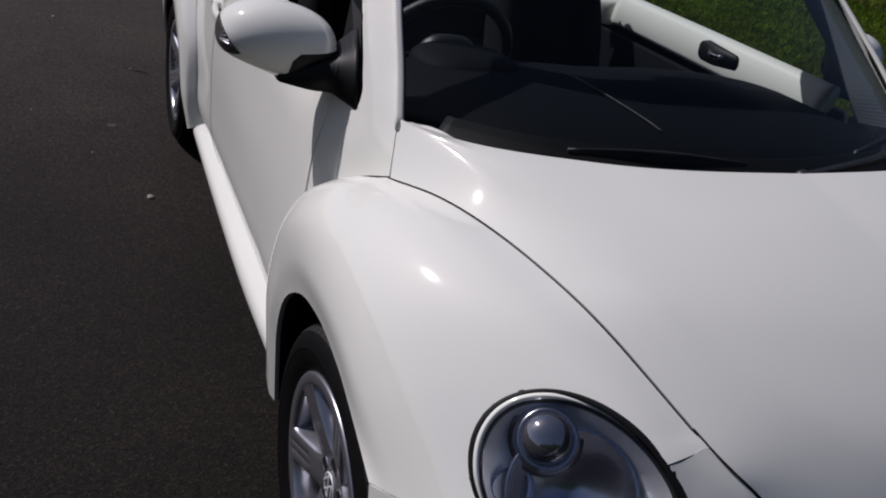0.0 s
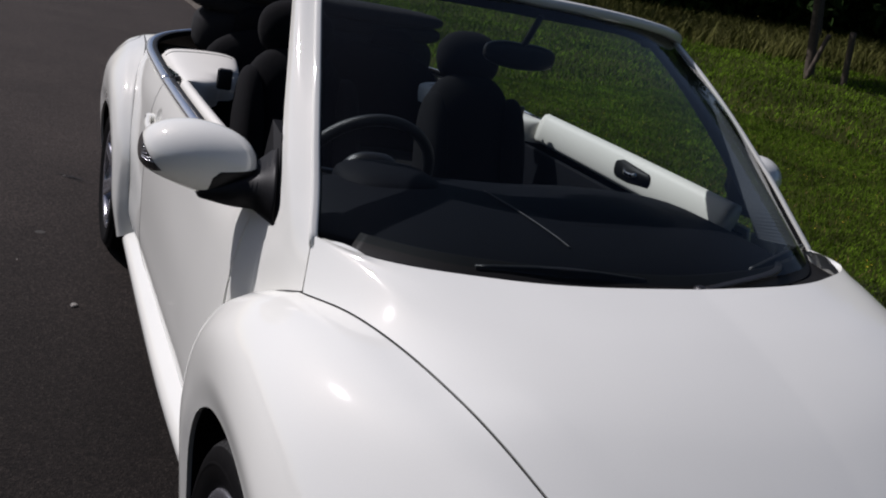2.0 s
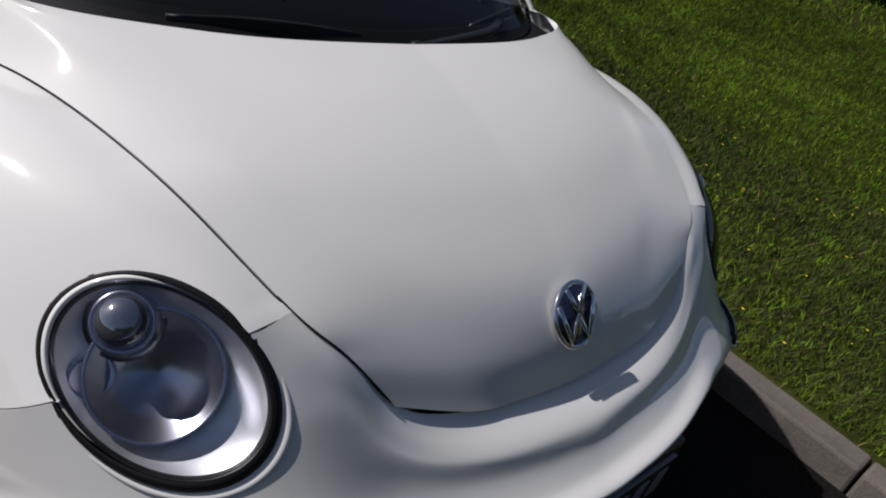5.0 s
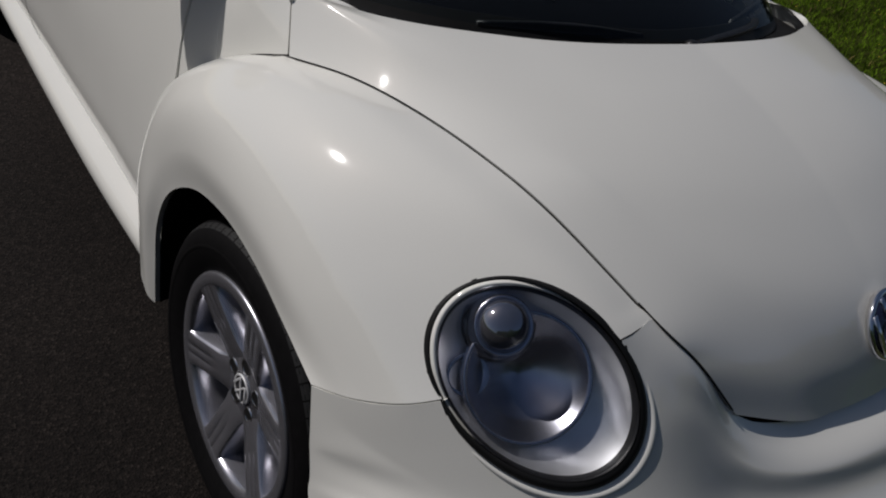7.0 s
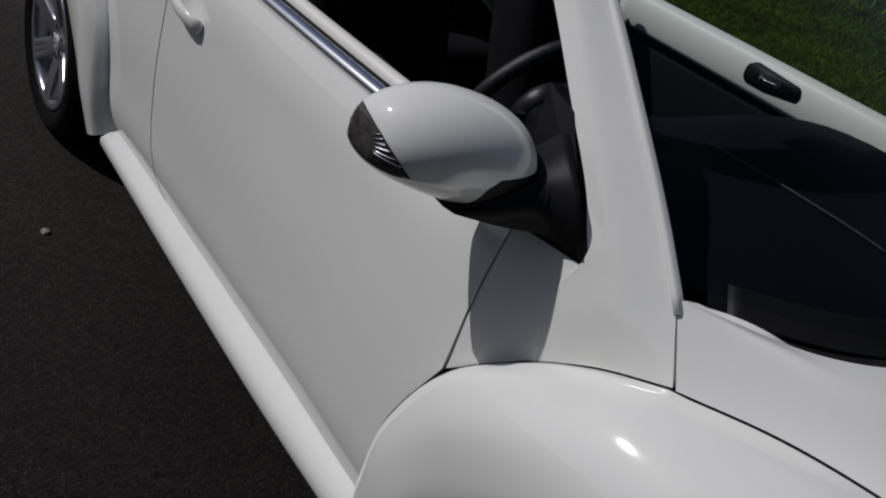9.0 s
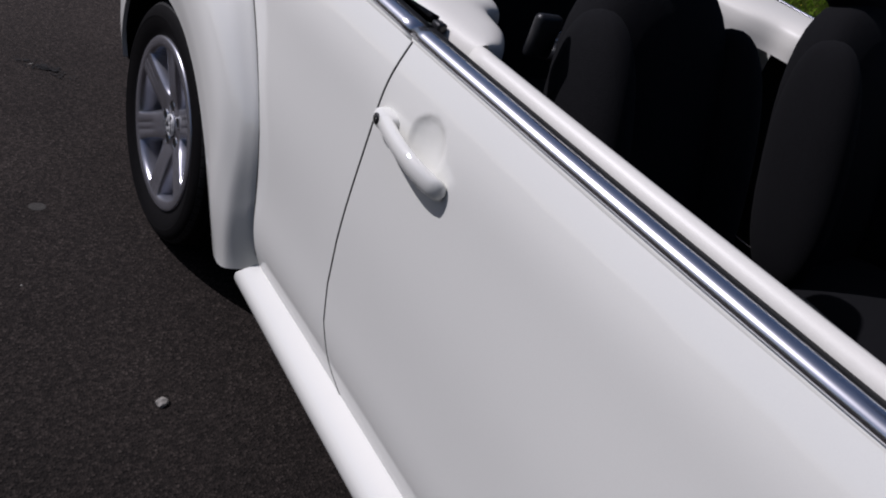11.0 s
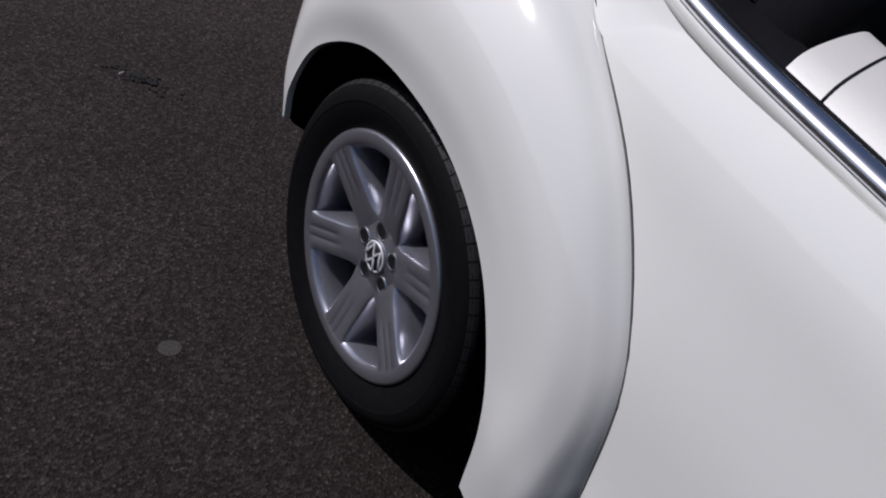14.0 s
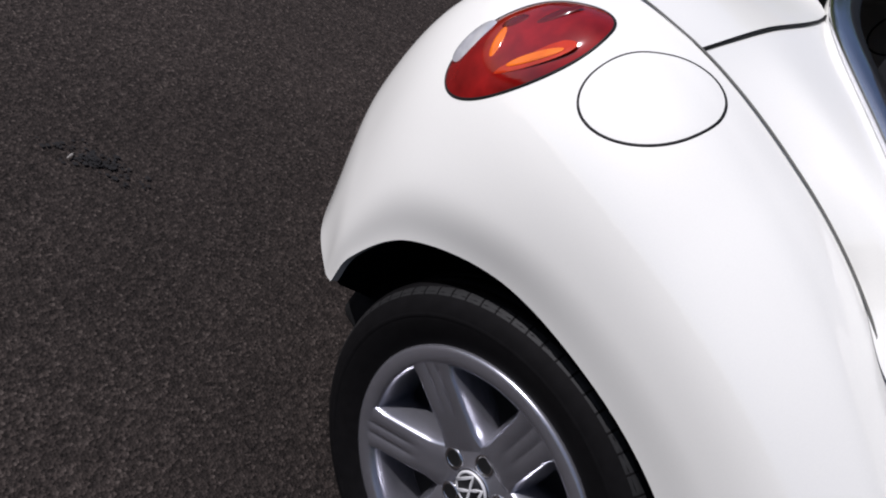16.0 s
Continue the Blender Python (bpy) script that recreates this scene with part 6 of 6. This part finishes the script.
for side in (1, -1):
    f = (lambda b: b) if side > 0 else mirrored
    t = new("tail_lamp")
    t.parent = car
    tagged(t, "oval red tail lamp with orange and clear sections")
    part("lens", f(skin_oval(REAR_WING, TAIL, 0.010, edge=0.001)), RED, t, "red lamp lens")
    part("gasket", f(skin_ring(REAR_WING, TAIL, 0.0022)), SEAL, t)
    # the deep orange ovals paint a soft glow round the bright orange sections
    for p, q, size_p, size_q, turn, lift, mat, label in (
        (-0.16, -0.50, 0.50, 0.24, 0.10, 0.0092, DEEP_ORANGE, "deep orange oval painting the glow in the lens"), (0.22, 0.12, 0.17, 0.50, 0.25, 0.0094, DEEP_ORANGE, "deep orange oval painting the glow in the lens"),
        (-0.20, -0.56, 0.32, 0.10, 0.10, 0.0106, ORANGE, "bright orange lens section"), (0.22, 0.14, 0.07, 0.32, 0.25, 0.0108, ORANGE, "bright orange lens section"),
        (-0.45, 0.32, 0.26, 0.10, -0.3, 0.0104, DARK_RED, "dark red lens section"), (0.02, 0.52, 0.16, 0.12, 0.0, 0.0104, DARK_RED, "dark red lens section")):
        part("indicator_section", f(skin_oval(REAR_WING, within(TAIL, p, q, size_p, size_q, turn), 0.0012, edge=lift)), mat, t, label)
    part("reversing_section", f(skin_oval(REAR_WING, within(TAIL, 0.56, 0.54, 0.40, 0.22, 2.2), 0.0022, edge=0.0072)), CLEAR_LENS, t, "clear lens section")
flap = new("fuel_flap")
flap.parent = car
tagged(flap, "round white fuel filler flap")
part("flap_lid", skin_oval(REAR_WING, within(FLAP, 0, 0, 0.978, 0.978), 0.0012, edge=0.001), PAINT, flap)
part("flap_gap", skin_ring(REAR_WING, FLAP, 0.0019, -0.0005), SEAL, flap, "dark gap round the flap")


# ---- wheels ----
TREAD = material("dusty_tread", (0.007, 0.007, 0.007), 0.7, grain=0.35, grain_scale=150)
def wheel(x, y, z, spin, side):
    """A wheel whose tyre just meets the road."""
    w = new("wheel")
    w.parent = car
    tagged(w, "alloy wheel with six broad spokes and a black tyre")
    place = Matrix.Translation((x, y, z)) @ Matrix.Rotation(spin, 4, "X")
    flip = Matrix.Diagonal((side, 1, 1, 1))

    def put(bm):
        bmesh.ops.transform(bm, matrix=place @ flip, verts=bm.verts[:])
        if side < 0:
            bmesh.ops.reverse_faces(bm, faces=bm.faces[:])
        return bm

    # outer face towards -x
    prof = [(0.02, 0.205), (-0.03, 0.212), (-0.035, 0.222), (-0.042, 0.236), (-0.049, 0.258), (-0.050, 0.277), (-0.043, 0.293), (-0.036, 0.302), (-0.026, 0.3085)]
    grooves = []
    for gx in (-0.014, 0.018, 0.05, 0.085, 0.118):
        grooves += [(gx - 0.004, 0.313 - 0.12 * (gx - 0.052) ** 2), (gx - 0.003, 0.306), (gx + 0.003, 0.306), (gx + 0.004, 0.313 - 0.12 * (gx - 0.052) ** 2)]
    prof += grooves + [(0.140, 0.304), (0.152, 0.285), (0.152, 0.25), (0.14, 0.215), (0.12, 0.205)]
    def fitted(pairs):
        return [(q, r - (0.313 - z) * min(1.0, max(0.0, (r - 0.24) / 0.06))) for q, r in pairs]

    tyre = part("tyre", put(spun(fitted(prof), 96)), RUBBER, w, "black road tyre with grooved tread")
    shoulder = fitted([(-0.0392, 0.2985), (-0.0375, 0.3005), (-0.0330, 0.3046), (-0.0235, 0.3094), (-0.0190, 0.3105)])
    base = [(x + 0.004, r - 0.004) for x, r in shoulder]
    verts, faces = [], []
    for k in range(72):
        b0 = len(verts)
        for a in np.linspace(2 * math.pi * k / 72, 2 * math.pi * (k + 0.88) / 72, 3):
            verts += [(x, r * math.cos(a), r * math.sin(a)) for x, r in shoulder + base[::-1]]
        for i in range(2):
            faces += [(b0 + i * 10 + q, b0 + i * 10 + (q + 1) % 10, b0 + i * 10 + 10 + (q + 1) % 10, b0 + i * 10 + 10 + q) for q in range(10)]
        faces += [tuple(range(b0, b0 + 10)), tuple(range(b0 + 20, b0 + 30))]
    tagged(part("tread_pattern", put(mesh_of(verts, faces)), TREAD, tyre, smooth=False), kind="stuff")
    part("sidewall_ring", put(spun([(-0.0495, 0.262), (-0.0515, 0.266), (-0.0495, 0.270)], 96)), RUBBER, tyre)
    rim = part("rim", put(spun([(0.13, 0.200), (0.05, 0.186), (0.0, 0.186), (-0.026, 0.188), (-0.035, 0.191), (-0.0395, 0.197), (-0.0405, 0.206), (-0.0405, 0.213), (-0.0395, 0.2175), (-0.036, 0.2198), (-0.03, 0.219), (0.0, 0.212)], 96)), ALLOY, w, "silver alloy rim")
    # spokes
    for k in range(6):
        a = 2 * math.pi * k / 6
        verts, faces = [], []
        rr = np.linspace(0.045, 0.205, 16)
        for r in rr:
            f = (r - 0.045) / 0.16
            half = 0.0305 + 0.0030 * f + 0.010 * max(0.0, f - 0.82) * 5 + 0.012 * max(0.0, 0.24 - f) * 4.0
            face_x = -0.007 - 0.033 * f**0.75
            cut = 0.0014 if 0.42 < f < 0.96 else 0.0
            flank = 0.011 * math.sin(math.pi * min(1.0, 0.18 + 0.80 * f)) + 0.003
            for yy, xx in ((-half + 0.004, 0.060), (-half - flank, 0.016), (-half - 0.003, face_x + 0.007), (-half, face_x + 0.0015), (-half + 0.002, face_x), (-0.0105, face_x), (-0.009, face_x + cut), (-0.0075, face_x),
                           (0.0075, face_x), (0.009, face_x + cut), (0.0105, face_x), (half - 0.002, face_x), (half, face_x + 0.0015), (half + 0.003, face_x + 0.007), (half + flank, 0.016), (half - 0.004, 0.060)):
                verts.append((xx, yy, r))
        for i in range(15):
            for j in range(15):
                faces.append((i * 16 + j, i * 16 + j + 1, (i + 1) * 16 + j + 1, (i + 1) * 16 + j))
        bm = mesh_of(verts, faces)
        bmesh.ops.transform(bm, matrix=Matrix.Rotation(a, 4, "X"), verts=bm.verts[:])
        part("spoke", put(bm), ALLOY, rim)
    part("hub", put(spun([(0.03, 0.084), (0.004, 0.082), (-0.008, 0.077), (-0.0115, 0.066), (-0.011, 0.034), (-0.014, 0.031)], 48)), ALLOY, rim)
    for k in range(5):
        a = 2 * math.pi * (k + 0.02) / 5
        # the hub is solid: a dark disc stands in for the recess's shade
        bm = spun([(-0.0108, 0.0135), (-0.0123, 0.0130), (-0.0120, 0.0112), (-0.0119, 0.0005)], 16)
        bmesh.ops.translate(bm, vec=(0, 0.050 * math.cos(a), 0.050 * math.sin(a)), verts=bm.verts[:])
        part("bolt_hole", put(bm), LINER, rim, "dark disc for the shaded bolt recess")
        bm = spun([(-0.0106, 0.0172), (-0.0132, 0.0160), (-0.0126, 0.0126), (-0.0110, 0.0122)], 20)
        bmesh.ops.translate(bm, vec=(0, 0.050 * math.cos(a), 0.050 * math.sin(a)), verts=bm.verts[:])
        part("bolt_collar", put(bm), CHROME, rim, "bright rim of the bolt recess")
    cap = badge((0, 0, 0), (0, 0, 1), 0.029, w, "centre_cap", disc=BLACK)
    turn = place @ flip @ Matrix.Translation((-0.015, 0, 0)) @ Matrix.Rotation(radians(-90), 4, "Y") @ Matrix.Rotation(radians(-90 if side > 0 else 90), 4, "Z")
    for ch in cap.children:
        ch.data.transform(turn)
    # brake disc; a dark disc stands in for the shade inside the wheel
    part("shade_disc", put(spun([(0.038, 0.02), (0.038, 0.184), (0.046, 0.184), (0.046, 0.02)], 48)), LINER, w, "dark disc behind the spokes in place of shade")
    part("brake_disc", put(spun([(0.045, 0.03), (0.045, 0.135), (0.055, 0.135), (0.055, 0.03)], 48)), DARK_STEEL, w, "dull steel brake disc")
    part("caliper", put(box(0.05, 0.07, 0.13, (0.05, -0.13, 0.03), 0.012)), DARK_STEEL, w)
    return w


DARK_STEEL = material("brake_steel", (0.09, 0.085, 0.08), 0.45, metal=0.8, grain=0.2, grain_scale=50)
for x, y, z, spin in ((-0.806, 0.0, 0.311, 0.24), (-0.800, 2.512, 0.306, 0.0)):
    wheel(x, y, z, spin, 1)
    wheel(-x, y, z, spin + 0.6, -1)


def arch_liner(lip, centre, side):
    """A dark liner from the arch's lip inwards over the wheel."""
    line = spline(lip, np.linspace(0, 1, 50))
    c = np.array((0, *centre))
    rows = []
    for p in line:
        d = (p - c) * np.array((0, 1, 1))
        r = np.linalg.norm(d)
        d /= r
        rows.append([tuple(q) for q in (p + np.array((0.010, 0, 0)) - 0.002 * d, (max(-0.82, p[0] + 0.02), *(c + d * (r + 0.004))[1:]), (max(-0.78, p[0] + 0.06), *(c + d * (r + 0.02))[1:]), (-0.55, *(c + d * 0.40)[1:]), (-0.52, *(c + d * 0.37)[1:]), (-0.52, *(c + d * 0.05)[1:]))])
    n, m = len(rows), 6
    faces = [(i * m + j, i * m + j + 1, (i + 1) * m + j + 1, (i + 1) * m + j) for i in range(n - 1) for j in range(m - 1)]
    bm = mesh_of([q for r in rows for q in r], faces)
    part("arch_liner", bm if side > 0 else mirrored(bm), LINER, car)


front_lip = WING[0] + [r[0] for r in BUMPER[1:]]
for side in (1, -1):
    arch_liner(front_lip, (0.015, 0.30), side)
    arch_liner(REAR_WING[0] + [(-0.74, 2.866, 0.25), (-0.66, 2.845, 0.15)], (2.512, 0.30), side)

# Dark floor pan and inner shell that close the body behind the gaps.
part("floor_pan", box(1.50, 3.4, 0.08, (0, 1.2, 0.22), 0.02), LINER, car)
for side in (1, -1):
    inner = side_at(*np.meshgrid(np.linspace(0.5, 2.05, 20), np.linspace(0.26, 0.90, 10), indexing="ij"))
    inner[..., 0] += 0.02
    panel("inner_shell", inner, LINER, car, inward=0.0, side=side)
    part("front_bulkhead", box(0.06, 0.5, 0.5, (side * -0.66, 0.35, 0.55), 0.01), LINER, car)

# ---- cabin ----
part("dash_top", blob(0.66, 0.36, 0.10, (0, 0.46, 0.862), 4.0), DASH, car, "dark moulded dashboard top")
part("dash_front", box(1.30, 0.14, 0.34, (0, 0.80, 0.72), 0.05), DASH, car)
part("instrument_pod", blob(0.14, 0.12, 0.05, (-0.36, 0.70, 0.930), 2.8), DASH, car, "domed instrument pod")
# the ridge's highlight is painted in as a paler plastic colour
part("dash_ridge", sweep(spline([(-0.109, 0.235, 0.962), (-0.110, 0.30, 0.9655), (-0.112, 0.40, 0.9668), (-0.116, 0.52, 0.966), (-0.120, 0.62, 0.962)], np.linspace(0, 1, 24)), circle(0.0022, 8)), material("ridge_highlight", (0.03, 0.03, 0.035), 0.5, grain=0.2), car, "ridge along the dashboard top, its highlight painted in pale")
part("passenger_pod", blob(0.34, 0.24, 0.050, (0.17, 0.54, 0.922), 2.4), DASH, car)


def steering():
    s = new("steering_wheel")
    s.parent = car
    tagged(s, "black leather steering wheel")
    m = Matrix.Translation((-0.355, 0.870, 0.908)) @ Matrix.Rotation(radians(-66), 4, "X")

    def put(bm):
        bmesh.ops.transform(bm, matrix=m, verts=bm.verts[:])
        return bm

    part("rim", put(sweep([(0.185 * math.cos(a), 0.185 * math.sin(a), 0) for a in np.linspace(0, 2 * math.pi, 48, endpoint=False)], circle(0.016, 10), closed=True)), LEATHER, s)
    part("boss", put(blob(0.085, 0.075, 0.035, (0, -0.01, -0.02), 2.6)), BLACK, s)
    for a in (8, 172, 68, 112):
        r = radians(a)
        part("spoke", put(sweep([(0.06 * math.cos(r), 0.06 * math.sin(r), -0.018), (0.12 * math.cos(r), 0.12 * math.sin(r), -0.012), (0.18 * math.cos(r), 0.18 * math.sin(r), 0)], rounded(0.034, 0.016, 0.006))), BLACK, s)
    part("column", sweep([(-0.35, 0.855, 0.925), (-0.35, 0.66, 0.84)], circle(0.05, 14)), BLACK, s)
    part("stalk", sweep([(-0.35, 0.80, 0.91), (-0.48, 0.805, 0.925), (-0.535, 0.81, 0.93)], rounded(0.022, 0.012, 0.004)), BLACK, s)


steering()


def seat(x):
    s = new("front_seat")
    s.parent = car
    tagged(s, "black cloth front seat with a rounded headrest")
    lean = pose(0, 0, 0, -20, 0, 0)
    part("cushion", blob(0.22, 0.27, 0.10, (x, 1.20, 0.50), 3.2), CLOTH, s)
    part("backrest", blob(0.195, 0.085, 0.33, (x, 1.53, 0.80), 2.9, turn=lean), CLOTH, s)
    for s_x in (-0.17, 0.17):
        part("bolster", blob(0.05, 0.09, 0.27, (x + s_x, 1.48, 0.79), 2.5, turn=lean), CLOTH, s)
    part("headrest", blob(0.135, 0.06, 0.105, (x, 1.67, 1.165), 2.3, turn=lean), CLOTH, s)
    for s_x in (-0.06, 0.06):
        part("headrest_post", sweep([(x + s_x, 1.63, 1.04), (x + s_x, 1.66, 1.12)], circle(0.007, 8)), CHROME, s)
    part("belt_guide", box(0.05, 0.02, 0.07, (x - math.copysign(0.24, -x), 1.60, 0.98), 0.008), BLACK, s)


seat(-0.36)
seat(0.33)
part("rear_seat", joined(blob(0.56, 0.22, 0.12, (0, 2.02, 0.55), 3.4), blob(0.56, 0.09, 0.30, (0, 2.27, 0.80), 3.2, turn=pose(0, 0, 0, -14, 0, 0))), CLOTH, car, "black cloth rear bench seat")
for x in (-0.30, 0.30):
    part("rear_headrest", blob(0.12, 0.05, 0.085, (x, 2.36, 1.08), 2.4), CLOTH, car)
part("folded_roof", joined(blob(0.56, 0.17, 0.14, (0, 2.50, 1.02), 3.4), blob(0.585, 0.13, 0.055, (0, 2.48, 1.15), 3.2), blob(0.57, 0.11, 0.045, (0, 2.44, 1.215), 3.0)), CANVAS, car, "folded black canvas roof stacked behind the seats")
part("rear_view_mirror", joined(blob(0.115, 0.022, 0.036, (0.0, 0.80, 1.30), 2.8), sweep([(0, 0.80, 1.32), (0, 0.775, 1.36), (0, 0.745, 1.415)], circle(0.009, 8))), BLACK, car, "black interior mirror on the windscreen")

# Belt guide on the shoulder of the driver's seat.
guide = new("belt_guide")
guide.parent = car
tagged(guide, "black seat belt guide with a bright wire loop")
part("guide_body", blob(0.050, 0.045, 0.020, (-0.455, 1.690, 0.925), 3.0), BLACK, guide)
loop = [(-0.485, 1.676, 0.946), (-0.492, 1.692, 0.948), (-0.470, 1.708, 0.949), (-0.436, 1.704, 0.949), (-0.430, 1.690, 0.947)]
part("wire_loop", sweep(spline(loop, np.linspace(0, 1, 24)), circle(0.0020, 8)), CHROME, guide, "bright wire loop")
part("guide_button", blob(0.012, 0.008, 0.006, (-0.446, 1.668, 0.943), 2.6), CHROME, guide)

# The car leans a little towards the road: its kerb side stands higher.
for ob in car.children_recursive:
    if ob.type == "MESH" and not (ob.parent.name.startswith("wheel") or (ob.parent.parent and ob.parent.parent.name.startswith("wheel"))):
        for vert in ob.data.vertices:
            if vert.co.x > 0:
                vert.co.z += 0.044 * vert.co.x
